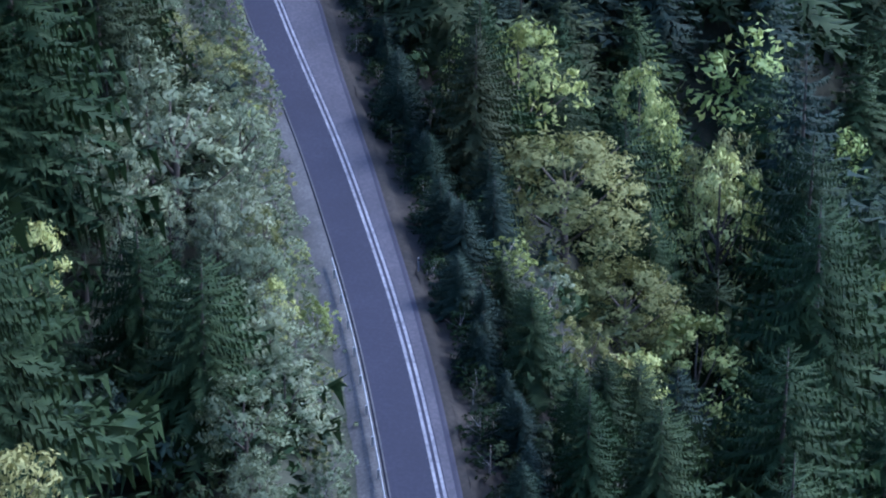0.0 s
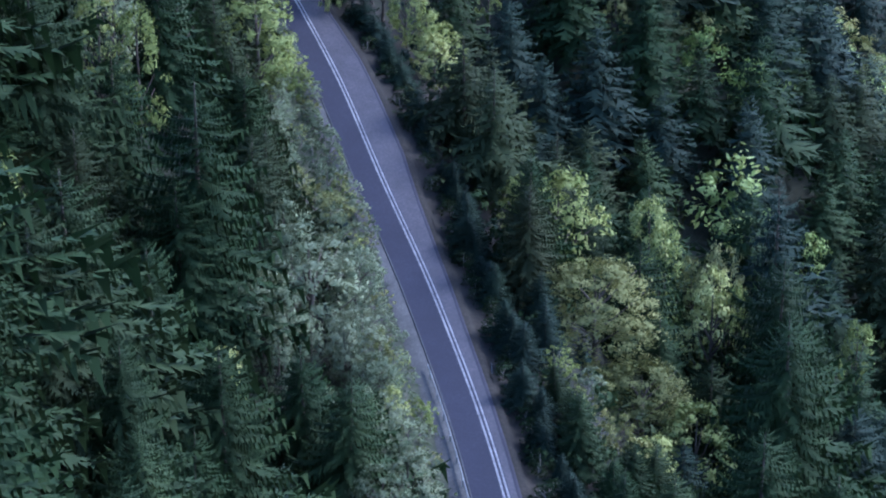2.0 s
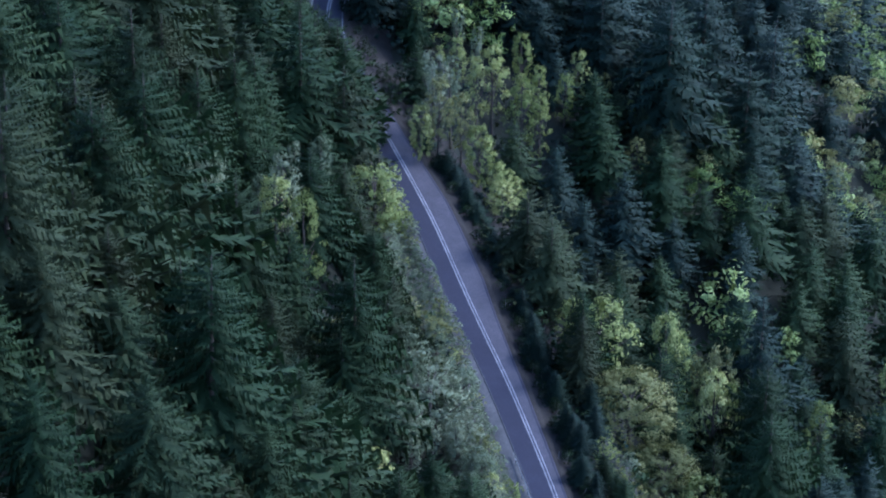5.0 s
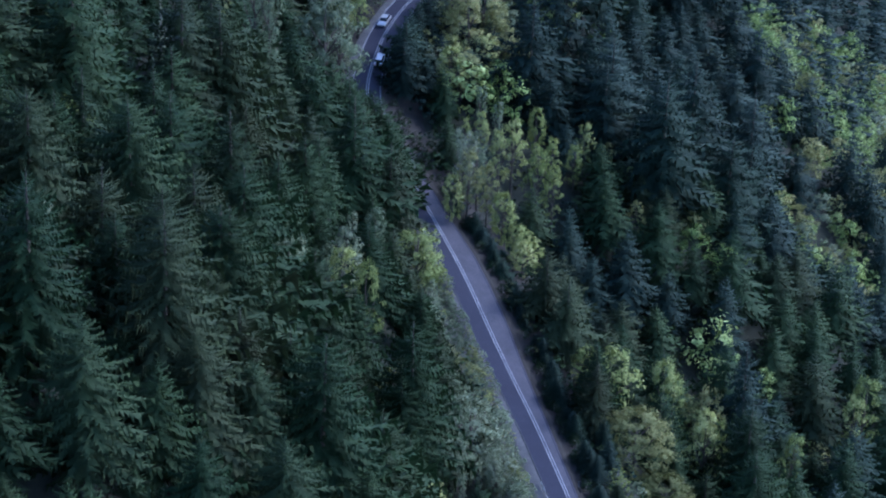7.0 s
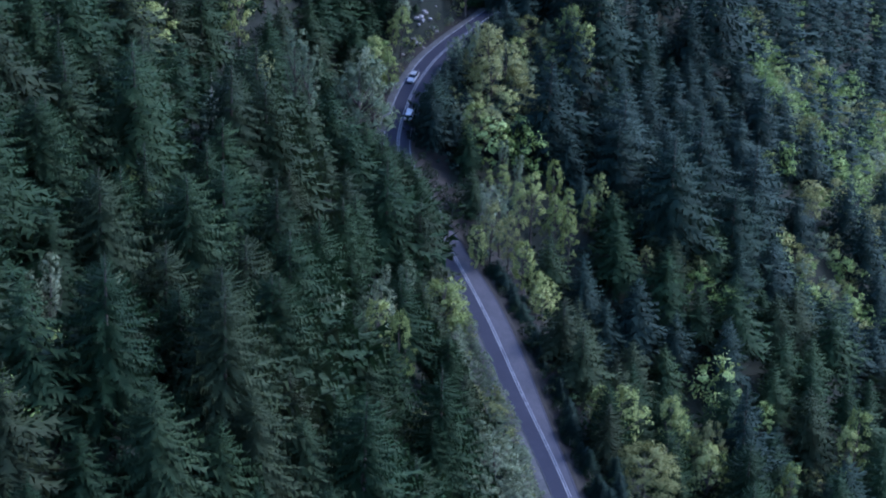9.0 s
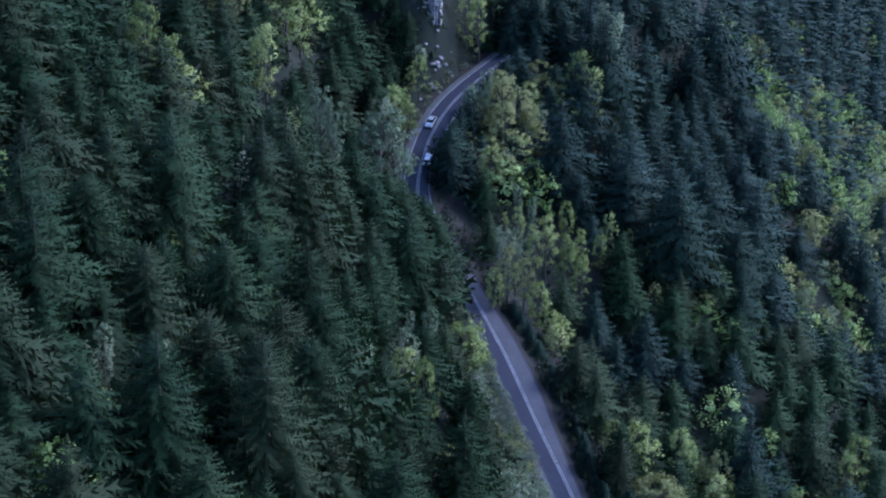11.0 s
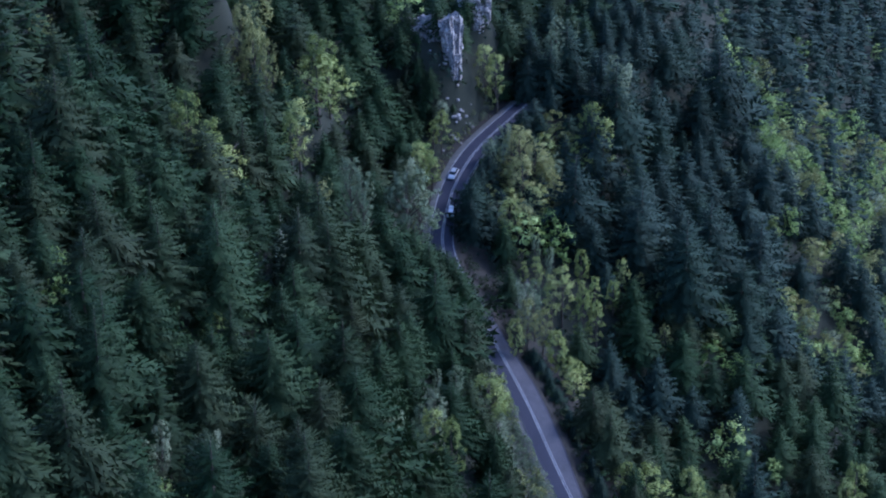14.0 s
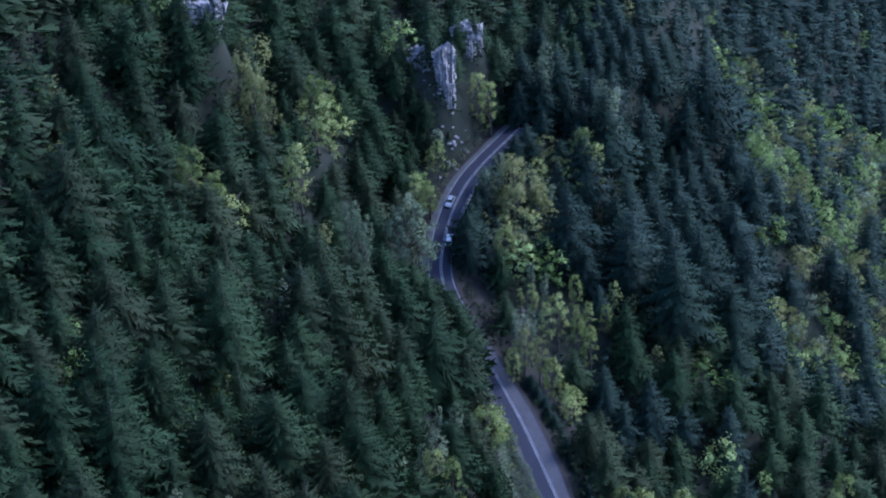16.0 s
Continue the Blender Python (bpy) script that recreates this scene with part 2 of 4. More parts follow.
CONIFERS_UPHILL = [
    (-66.4, -65.4, 77.6), (-73.6, -40.2, 79.8), (-73.8, -82, 81.4), (-79.8, 31.9, 63.9), (-83.6, -36.8, 82.6), (-67.1, -25.2, 69.7),
    (-67.6, -65.3, 77.1), (-52.2, -89.8, 68.2), (-39.3, -23.4, 35.1), (-80.8, 53, 64.5), (-40.5, -27.6, 21.3), (-35.3, -10.5, 19.4),
    (-60.8, -4.5, 31.7), (-73.4, -50.6, 30.1), (-70.7, -34.7, 32.6), (-77, -63.2, 68.1), (-81, 17.8, 73.7), (-90.7, 66.5, 75.3),
    (-69.8, -12.8, 67.7), (-74.1, 24.3, 66.8), (-77.5, 41, 69), (-62.7, -19.7, 36.6), (-55.6, -18.9, 40.5), (-50.8, 42.1, 44.6),
    (-44, 43.5, 34.3),
]
CONIFERS_DOWNHILL = [
    (12.9, 86.9, 35.3), (14, 96.4, 37.5), (25.4, 30.2, 8.3), (9.5, 31.2, -2), (22.1, -9, 4.1), (-5.4, 7.9, 10.5),
    (-6.2, 1.7, 9.6), (15.1, 28.3, -20.9), (16.5, -20.9, -15.2), (-14.8, 104.8, 45.7), (17.4, -27, -6.5), (-2, 31.4, 4.8),
    (22.9, 8.3, -2.2), (3, 105.1, 34.9), (1.3, 98.4, 30.5), (21.2, 109.3, 40.8), (35.9, 118.2, 20.4), (34.7, 108, 10.3),
    (28.7, 97.1, 16.4), (-8.4, 130.1, 46.2), (-1.2, 143.9, 54), (-17.7, 183.6, 46.7), (6.5, 178, 43.4), (31.6, 181.5, 45),
    (13.4, 104.1, -3.7),
]
BROADLEAVES = [
    ("yellow", -17.6, 48.3, 11.1), ("yellow", -16.4, 53.7, 10.8), ("lime", -22, 107.7, 18.6), ("great", 1.5, 1, -0.5), ("great", 6.5, -7, -9), ("lime", 16, 28.6, -14.5),
    ("lime", 43.5, 146.8, 23.5), ("yellow", 40, 127.5, -1.9), ("olive", 49.2, 126.5, -22.1), ("pale", -37, -36.3, 2.7), ("yellow", -54.4, -36.8, 11.4), ("pale", -33.3, -23.9, 8.8),
    ("pale", -24.3, -21.2, 0.1), ("pale", -21.6, -27.2, -7.4), ("pale", -29.1, -16.6, 10.8), ("yellow", -80.6, 107.2, 70), ("yellow", -101.1, 52.4, 72), ("pale", -58.3, 89.3, 46.5),
    ("lime", -53.8, 114.9, 31.4), ("pale", -84.6, -54.4, 30.7), ("pale", -46.3, -34.3, 13.5), ("yellow", -38.6, 31.1, 21.0),
]
MARKS = np.array(CONIFERS_UPHILL_FAR + CONIFERS_UPHILL + CONIFERS_DOWNHILL + [q[1:] for q in BROADLEAVES], float)
STANDS = np.array([24.0] * len(CONIFERS_UPHILL_FAR) + [23.0] * len(CONIFERS_UPHILL) + [23.0] * len(CONIFERS_DOWNHILL) + [17.0] * len(BROADLEAVES))
PLANE = np.c_[MARKS[:, :2], np.ones(len(MARKS))]
FLAT = np.linalg.lstsq(PLANE, MARKS[:, 2], rcond=None)[0]
OVER = MARKS[:, 2] - PLANE @ FLAT
FOOT = np.linalg.lstsq(PLANE, MARKS[:, 2] - STANDS, rcond=None)[0]
UNDER = MARKS[:, 2] - STANDS - PLANE @ FOOT


def spread_over(x, y, plane, rest, soft, keep):
    d2 = (x[:, None] - MARKS[None, :, 0]) ** 2 + (y[:, None] - MARKS[None, :, 1]) ** 2
    w = 1 / (d2 + soft) ** 1.5
    return plane[0] * x + plane[1] * y + plane[2] + (w * rest).sum(1) / (w.sum(1) + keep)


def canopy(x, y):
    return spread_over(np.atleast_1d(x).astype(float), np.atleast_1d(y).astype(float), FLAT, OVER, 60.0, 2e-5)


def ground(x, y):
    x, y = np.atleast_1d(x).astype(float), np.atleast_1d(y).astype(float)
    s, z, i = beside(x, y)
    slope = spread_over(x, y, FOOT, UNDER, 260.0, 2e-5)
    lumps = 0.7 * np.sin(0.13 * x + 1.0) * np.sin(0.11 * y) + 0.4 * np.sin(0.31 * x + 0.2 * y)
    near = np.where(s < 0, 0.12 * np.clip(-s - 6, 0, None), -0.5 * np.clip(s - 5, 0, None))
    t = np.clip((np.abs(s) - 9) / 22, 0, 1)
    t = t * t * (3 - 2 * t)
    cap = np.where(s < 0, 0.95, 0.4) * np.clip(np.abs(s) - 8, 0, None)
    slope = np.minimum(slope, z + cap)
    bench = z - 0.9 * np.clip((13.5 - np.abs(s)) / 4, 0, 1) + near
    mound = 13 * np.exp(-((x + 50) ** 2 / 150 + (y - 148) ** 2 / 110)) + 11 * np.exp(-((x + 37) ** 2 / 90 + (y - 164) ** 2 / 80)) + 9 * np.exp(-((x + 116) ** 2 / 160 + (y - 112) ** 2 / 80))
    crags = [(-45.5, 145.0, 50.2, 8), (-52.6, 152.0, 57.8, 10), (-39.2, 161.0, 57.7, 8), (-110.0, 115.0, 87.4, 9)]
    base = (1 - t) * bench + t * (slope + lumps) + mound * np.clip((np.abs(s) - 8) / 8, 0, 1)
    for cx, cy, cz, r in crags:
        w = np.exp(-(((x - cx) / r) ** 2 + ((y - cy) / r) ** 2) ** 2) * np.clip((np.abs(s) - 7) / 5, 0, 1)
        base = base + w * np.clip(cz - base, -4, 30)
    return base


def place(y, s, lift=0.0):
    """A spot s metres to the right of the road's middle at y, and the road's heading there."""
    k = int(np.argmin(np.abs(RY - y)))
    p = ROAD[k]
    return Vector((p[0] + RN[k, 0] * s, p[1] + RN[k, 1] * s, p[2] + lift)), math.degrees(math.atan2(RT[k, 1], RT[k, 0]))


def height(x, y):
    return float(ground(x, y)[0])


# ground: one sheet, fine round the road, coarse to the horizon
def make_ground():
    xs = np.concatenate([[-3000, -1500, -800, -500, -350], np.arange(-260, 200.1, 3.0), [280, 450, 800, 1500, 3000]])
    ys = np.concatenate([[-3000, -1500, -800, -550], np.arange(-425, 330.1, 3.0), [400, 550, 800, 1500, 3000]])
    gx, gy = np.meshgrid(xs, ys)
    z = ground(gx.ravel(), gy.ravel())
    v = np.stack([gx.ravel(), gy.ravel(), z], 1)
    n, m = len(xs), len(ys)
    f = [(j * n + i, j * n + i + 1, (j + 1) * n + i + 1, (j + 1) * n + i) for j in range(m - 1) for i in range(n - 1)]
    tagged(new("ground", raw_mesh("ground", v, f, FOREST_FLOOR, True)), "dark forest floor of needles and moss on a steep slope", "ground", kind="structure")


def narrow(y):
    """Width of the valley-side lane: a slim strip below, a wide turnout, then a full lane round the bend."""
    return float(np.interp(y, (-60, -30, -10, 5, 15, 25, 45, 60, 85, 110), (1.0, 1.3, 1.7, 2.2, 2.8, 3.6, 3.7, 2.9, 2.7, 2.7)))


def ribbon(name, rows, material, label, category, y0=-420.0, y1=150.0, rough=0.0):
    """A strip that follows the road: rows of (distance to the right, height over the road), right of the asphalt counted from its edge."""
    keep = [k for k in range(len(RY)) if y0 <= RY[k] <= y1]
    v, f = [], []
    for k in keep:
        for s, h, edge in rows:
            s = s + edge * narrow(RY[k])
            p = Vector((ROAD[k, 0] + RN[k, 0] * s, ROAD[k, 1] + RN[k, 1] * s, ROAD[k, 2] + h))
            v.append(p + rough * noise.noise_vector(p * 0.4) + rough * 0.5 * noise.noise_vector(p * 1.3))
    w = len(rows)
    for a in range(len(keep) - 1):
        for b in range(w - 1):
            f.append((a * w + b, a * w + b + 1, (a + 1) * w + b + 1, (a + 1) * w + b))
    return tagged(new(name, raw_mesh(name, v, f, material, True)), label, category, kind="structure")


make_ground()
ribbon("road", [(-HALF - 0.2, -0.14, 0), (-HALF - 0.15, 0.07, 0), (-HALF, 0.08, 0), (0, 0.13, 0), (0, 0.08, 1), (0.30, 0.05, 1), (0.35, -0.14, 1)], ASPHALT, "two-lane road of worn blue-grey asphalt", "road")
ribbon("trim_edge_line_left", [(-HALF - 0.05, 0.094, 0), (-HALF + 0.05, 0.098, 0)], GRAVEL, "almost worn-off edge line on the asphalt", "road marking", -420, 72)
ribbon("trim_edge_line_bend", [(-HALF - 0.13, 0.092, 0), (-HALF + 0.13, 0.098, 0)], PAINT, "worn white edge line painted on the asphalt", "road marking", 72, 150)
ribbon("trim_edge_line_right", [(-0.12, 0.098, 1), (0.04, 0.092, 1)], PAINT, "thin worn white edge line painted on the asphalt", "road marking", 74, 150)
ribbon("trim_worn_lane", [(0.42, 0.131, 0), (-0.1, 0.089, 1)], OLD_ASPHALT, "paler worn asphalt of the narrow valley-side lane", "road", -420, 76)
for name, s in (("trim_centre_line_left", -0.22), ("trim_centre_line_right", 0.22)):
    ribbon(name, [(s - 0.11, 0.142, 0), (s + 0.11, 0.142, 0)], PAINT, "faded pale centre line painted on the asphalt", "road marking")
ribbon("shoulder_left", [(-HALF - 2.2, -0.35, 0), (-HALF - 1.2, 0.0, 0), (-HALF - 0.15, 0.03, 0)], GRAVEL, "pale gravel shoulder beside the asphalt", "road shoulder")
# dark soil strip stands in for a shadow line at the asphalt edge
ribbon("shoulder_right", [(0.30, 0.03, 1), (0.8, 0.0, 1), (1.2, -0.3, 1)], SOIL, "narrow earth shoulder beside the asphalt, coloured dark for the shadow line there", "road shoulder")
ribbon("verge_left", [(-14.5, -0.4, 0), (-11.5, 1.3, 0), (-9.0, 0.6, 0), (-7.2, 0.05, 0), (-5.7, -0.28, 0), (-5.2, -0.10, 0)], DRY_GRASS, "rough verge of dry grass and earth beside the road", "verge", -420, 59, rough=0.25)
ribbon("verge_left_upper", [(-8.2, -0.8, 0), (-7.0, 0.2, 0), (-5.7, -0.28, 0), (-5.2, -0.10, 0)], SOIL, "narrow dark earth verge below the firs", "verge", 59, 150, rough=0.2)
ribbon("bank", [(0.9, -0.15, 1), (1.7, -0.75, 1), (2.6, -0.9, 1), (5.0, -1.6, 1), (8.0, -3.0, 1), (11.0, -5.3, 1)], SOIL, "bare brown earth bank with dry litter falling away from the road", "bank", -420, 150, 0.35)


# ---- trees ----
def conifer_crown(seed, whorls, each, twigs, fat, gaps, wide=0.42, twig=0.44):
    """Whorls of drooping sprays round a stem of height 1."""
    r = np.random.default_rng(seed)
    verts, faces = [], []
    lean = r.uniform(-0.01, 0.01, 2)
    for w in range(whorls):
        u = (w + r.uniform(-0.35, 0.35)) / (whorls - 1)
        h = 0.10 + 0.89 * min(max(u, 0.0), 1.0) ** 0.92
        reach = 0.96 * fat * (1 - h) ** 0.86 * (1.0 if h > 0.25 else 0.65 + 1.4 * h) + 0.006
        k = max(4, int(each * (0.55 + 0.45 * (1 - h)) + 0.5))
        turn = r.uniform(0, 6.28)
        for b in range(k):
            if r.random() < gaps:
                continue
            az = turn + 6.283 * b / k + r.uniform(-0.3, 0.3)
            L = reach * r.uniform(0.55, 1.25) * (1 + 0.16 * math.sin(az * 2 + seed) + 0.12 * math.sin(9 * h + seed))
            rise = 0.6 * max(h - 0.4, 0) - 0.12 + r.uniform(-0.14, 0.14)
            droop = 0.14 + 0.14 * (1 - h)
            out = np.array([math.cos(az), math.sin(az), 0])
            side = np.array([-math.sin(az), math.cos(az), 0])
            root = np.array([lean[0] * h, lean[1] * h, h + r.uniform(-0.006, 0.006)])

            def at(q):
                return root + out * (L * q) + np.array([0, 0, L * (rise * q - droop * q * q + 0.24 * q**4)])

            step = 0.9 / twigs
            for n in range(twigs):
                q = 0.12 + step * n + r.uniform(-0.3, 0.3) * step
                p0, p1 = at(max(q - step * wide, 0)), at(min(q + step * wide, 1))
                for sgn in (-1, 1):
                    tl = L * (twig * (1.08 - q) + 0.05) * r.uniform(0.6, 1.25)
                    ang = r.uniform(0.45, 0.95)
                    tip = at(q) + tl * (math.cos(ang) * out + sgn * math.sin(ang) * side) + np.array([0, 0, -tl * r.uniform(-0.08, 0.32)])
                    i = len(verts)
                    verts += [p0, p1, tip]
                    faces.append((i, i + 1, i + 2) if sgn > 0 else (i + 1, i, i + 2))
                if n % 2 == 0:
                    tl = L * 0.2 * r.uniform(0.6, 1.2)
                    i = len(verts)
                    verts += [p0, p1, at(q) + np.array([0, 0, -tl]) + out * tl * 0.3]
                    faces.append((i, i + 1, i + 2))
            i = len(verts)
            e = at(0.88)
            verts += [e + side * L * 0.035, e - side * L * 0.035, at(1.06) + np.array([0, 0, 0.02 * L])]
            faces.append((i, i + 1, i + 2))
    i = len(verts)
    t = np.array([lean[0], lean[1], 0])
    verts += [t + (0.004, 0, 0.97), t + (-0.004, 0.003, 0.97), t + (0, 0, 1.0), t + (0, -0.005, 0.97)]
    faces += [(i, i + 1, i + 2), (i + 1, i + 3, i + 2), (i + 3, i, i + 2)]
    return np.array(verts), faces


def conifer_trunk(seed):
    r = np.random.default_rng(seed)
    v, f = [], []
    pts = [(r.uniform(-0.002, 0.002), r.uniform(-0.002, 0.002), z) for z in (-0.12, 0, 0.03, 0.2, 0.45, 0.7, 0.9, 0.985)]
    tube(v, f, pts, [0.021, 0.02, 0.016, 0.0135, 0.0105, 0.007, 0.003, 0.001], 8)
    return np.array(v), f


def broadleaf_shape(seed, clumps, leaves, width, leaf, low=0.22, clump=0.06):
    """A crown of leafy clumps at the ends of limbs, height 1."""
    r = np.random.default_rng(seed)
    tv, tf, cv, cf = [], [], [], []
    tube(tv, tf, [(0, 0, -0.25), (0, 0, 0), (0.012, 0.008, 0.2), (-0.008, 0.015, 0.45), (0.01, 0, 0.72), (0, 0.006, 0.9)], [0.03, 0.027, 0.021, 0.015, 0.008, 0.002], 7)
    limbs = []
    for k in range(9):
        h = r.uniform(low * 0.8, 0.62)
        az = 2.4 * k + r.uniform(-0.4, 0.4)
        L = width * r.uniform(0.6, 1.0) * (1.1 - 0.5 * h)
        p = np.array([0, 0, h])
        o = np.array([math.cos(az), math.sin(az), 0])
        q = p + o * L * 0.5 + np.array([0, 0, 0.5 * L])
        e = p + o * L + np.array([0, 0, 0.95 * L + r.uniform(0, 0.08)])
        lv, lf = [], []
        tube(lv, lf, [p, q, e], [0.011, 0.007, 0.002], 5)
        limbs.append((np.array(lv), lf))
    bulge = [(r.uniform(0, 6.28), r.uniform(low + 0.1, 0.9), r.uniform(0.5, 1.45)) for _ in range(9)]
    for c in range(clumps):
        z = low + (0.97 - low) * r.random() ** 0.8
        u = (z - low) / (1 - low)
        girth = width * math.sqrt(max(1 - (1.75 * u - 0.72) ** 2 / 1.15, 0.02))
        az = r.uniform(0, 6.28)
        for a, hz, g in bulge:
            girth *= 1 + (g - 1) * math.exp(-((math.cos(az - a) - 1) ** 2) * 4 - ((z - hz) / 0.16) ** 2)
        rad = girth * r.uniform(0.35, 1.0) ** 0.6
        centre = np.array([math.cos(az) * rad, math.sin(az) * rad, z])
        size = clump * r.uniform(0.6, 1.5)
        for _ in range(leaves):
            d = r.normal(size=3)
            d = d / np.linalg.norm(d)
            p = centre + d * size * r.uniform(0.3, 1.2) * np.array([1.1, 1.1, 0.75])
            a = np.cross(d, r.normal(size=3))
            a = a / np.linalg.norm(a)
            b = np.cross(d, a) * 0.62 + d * r.uniform(-0.4, 0.2)
            s = leaf * r.uniform(0.6, 1.4)
            i = len(cv)
            cv += [p - a * s, p - b * s * 0.6, p + a * s, p + b * s * 0.6]
            cf.append((i, i + 1, i + 2, i + 3))
    return (np.array(tv), tf), limbs, (np.array(cv), cf)


def make_tree(name, label, category, group, trunk, crown, limbs=None, bark=BARK, leaf=FIR):
    base = tagged(new(name), label, category, group)
    part("trunk", raw_mesh("trunk", *trunk, bark, True), base)
    for l in limbs or ():
        part("limb", raw_mesh("limb", *l, bark, True), base)
    part("crown", leafy_mesh("crown", *crown, leaf, None if limbs is None else 0.4), base)
    return base


FIRS, BLUE_FIRS, THIN_FIRS, NEAR_FIRS, NEAR_BLUE_FIRS = [], [], [], [], []
FAT, BARE = (0.54, 0.58, 0.47, 0.55), (0.08, 0.05, 0.16, 0.12)
for k in range(4):
    FIRS.append(make_tree("conifer", "tall dark green fir with drooping branches on the slope", "tree", "firs of the forest", conifer_trunk(k), conifer_crown(20 + k, 30, 9, 8, FAT[k], BARE[k], 0.5, 0.36), leaf=FIR))
for k in (1, 3):
    BLUE_FIRS.append(make_tree("conifer", "tall blue-green fir standing in the shaded hollow", "tree", "firs of the forest", conifer_trunk(9 + k), conifer_crown(20 + k, 30, 9, 8, FAT[k], BARE[k], 0.5, 0.36), leaf=BLUE_FIR))
for k in range(3):
    fine = conifer_crown(50 + k, 42, 12, 15, FAT[k], BARE[k], 0.62, 0.20)
    NEAR_FIRS.append(make_tree("conifer", "dark green fir with dense drooping branches near the road", "tree", "firs of the forest", conifer_trunk(k), fine, leaf=FIR))
    NEAR_BLUE_FIRS.append(make_tree("conifer", "blue-green fir with dense branches below the road", "tree", "firs of the forest", conifer_trunk(k), fine, leaf=BLUE_FIR))
THIN = conifer_crown(40, 28, 7, 5, 0.2, 0.35)
THIN_FIRS.append(make_tree("conifer", "slender thin fir with gaps between its branches", "tree", "firs of the forest", conifer_trunk(15), THIN, bark=GREY_WOOD, leaf=PALE))
KINDS = {}
for name, leafy, label, seed, width in (
    ("yellow", YELLOW, "rounded broadleaf tree turning autumn yellow", 60, 0.36),
    ("olive", OLIVE, "broad olive-green deciduous tree with a thinning crown", 61, 0.42),
    ("pale", PALE, "pale grey-green alder with a loose leafy crown", 62, 0.34),
    ("lime", YELLOW, "narrow yellow-green maple among the firs", 63, 0.25),
):
    t, l, c = broadleaf_shape(seed, 80, 32, width, 0.021, 0.12, 0.062)
    KINDS[name] = make_tree("broadleaf_tree", label, "tree", "broadleaf trees", t, c, l, bark=BARK, leaf=leafy)


t, l, c = broadleaf_shape(68, 150, 62, 0.44, 0.017, 0.06, 0.07)
KINDS["great"] = make_tree("broadleaf_tree", "great spreading olive-gold tree beside the road", "tree", "broadleaf trees", t, c, l, bark=BARK, leaf=OLIVE)
for name, leafy, label, seed in (
    ("tall_yellow", YELLOW, "tall slender yellow-green tree with a ragged crown", 64),
    ("tall_olive", OLIVE, "tall olive-green tree with a ragged crown", 65),
    ("tall_pale", PALE, "tall pale grey-green tree with a loose crown", 66),
    ("tall_lime", YELLOW, "tall narrow yellow-green tree between the firs", 67),
):
    t, l, c = broadleaf_shape(seed, 66, 30, 0.24, 0.016, 0.25, 0.05)
    KINDS[name] = make_tree("broadleaf_tree", label, "tree", "broadleaf trees", t, c, l, bark=BARK, leaf=leafy)


def make_snag(seed):
    r = np.random.default_rng(seed)
    base = tagged(new("dead_tree"), "bare grey dead tree with broken twigs", "dead tree", "dead trees")
    tv, tf = [], []
    tube(tv, tf, [(0, 0, -0.1), (0, 0, 0), (0.01, 0, 0.4), (-0.006, 0.01, 0.75), (0.012, 0, 1.0)], [0.02, 0.018, 0.013, 0.008, 0.002], 7)
    part("trunk", raw_mesh("trunk", np.array(tv), tf, GREY_WOOD, True), base)
    for k in range(34):
        h = r.uniform(0.25, 0.97)
        az, L = r.uniform(0, 6.28), 0.26 * (1.12 - h) * r.uniform(0.5, 1.2) + 0.02
        o = np.array([math.cos(az), math.sin(az), 0])
        p = np.array([0, 0, h])
        q = p + o * L * 0.6 + np.array([0, 0, 0.12 * L])
        e = p + o * L + np.array([0, 0, r.uniform(-0.2, 0.5) * L])
        lv, lf = [], []
        tube(lv, lf, [p, q, e], [0.0055, 0.004, 0.0015], 4)
        for _ in range(4):
            g = q + (e - q) * r.random()
            tube(lv, lf, [g, g + r.normal(size=3) * L * 0.25], [0.003, 0.001], 3)
        part("limb", raw_mesh("limb", np.array(lv), lf, GREY_WOOD, True), base)
    return base


SNAG = make_snag(80)

SHRUBS = []
for leafy, label, seed in ((PALE, "pale grey-green shrub on the road verge", 70), (OLIVE, "dull olive shrub among the trees", 71), (YELLOW, "yellowing shrub on the road verge", 72), (FIR, "low dark green bush on the valley side of the road", 73)):
    t, l, c = broadleaf_shape(seed, 50, 18, 0.55, 0.04, 0.05)
    SHRUBS.append(make_tree("shrub", label, "shrub", "shrubs by the road", t, c, l[:4], bark=GREY_WOOD, leaf=leafy))

def fir(blue, x, y, r):
    """A fir for this spot: close-grained ones along the lower road."""
    if -112 < x < 58 and -110 < y < (25 if x > -76 else -25):
        return (NEAR_BLUE_FIRS if blue else NEAR_FIRS)[int(r.integers(3))]
    return BLUE_FIRS[int(r.integers(2))] if blue else FIRS[int(r.integers(4))]


PLANTED = []  # x, y, top, spread
FIRST = set()


def plant(proto, x, y, top, least, spread=1.0, tall=None):
    """Sets a tree whose tip is at top; the first of a kind is the model itself."""
    g = height(x, y)
    h = min(max(top - g, least), 29.0) if tall is None else tall
    m = pose(x, y, g, rng.uniform(-1.5, 1.5), rng.uniform(-1.5, 1.5), rng.uniform(0, 360))
    m = m @ Matrix.Diagonal((h * spread, h * spread, h, 1))
    if proto.name not in FIRST:
        FIRST.add(proto.name)
        ob = proto
    else:
        ob = copy_thing(proto, Matrix())
    ob.matrix_basis = m
    PLANTED.append((x, y, g + h, h))
    return ob


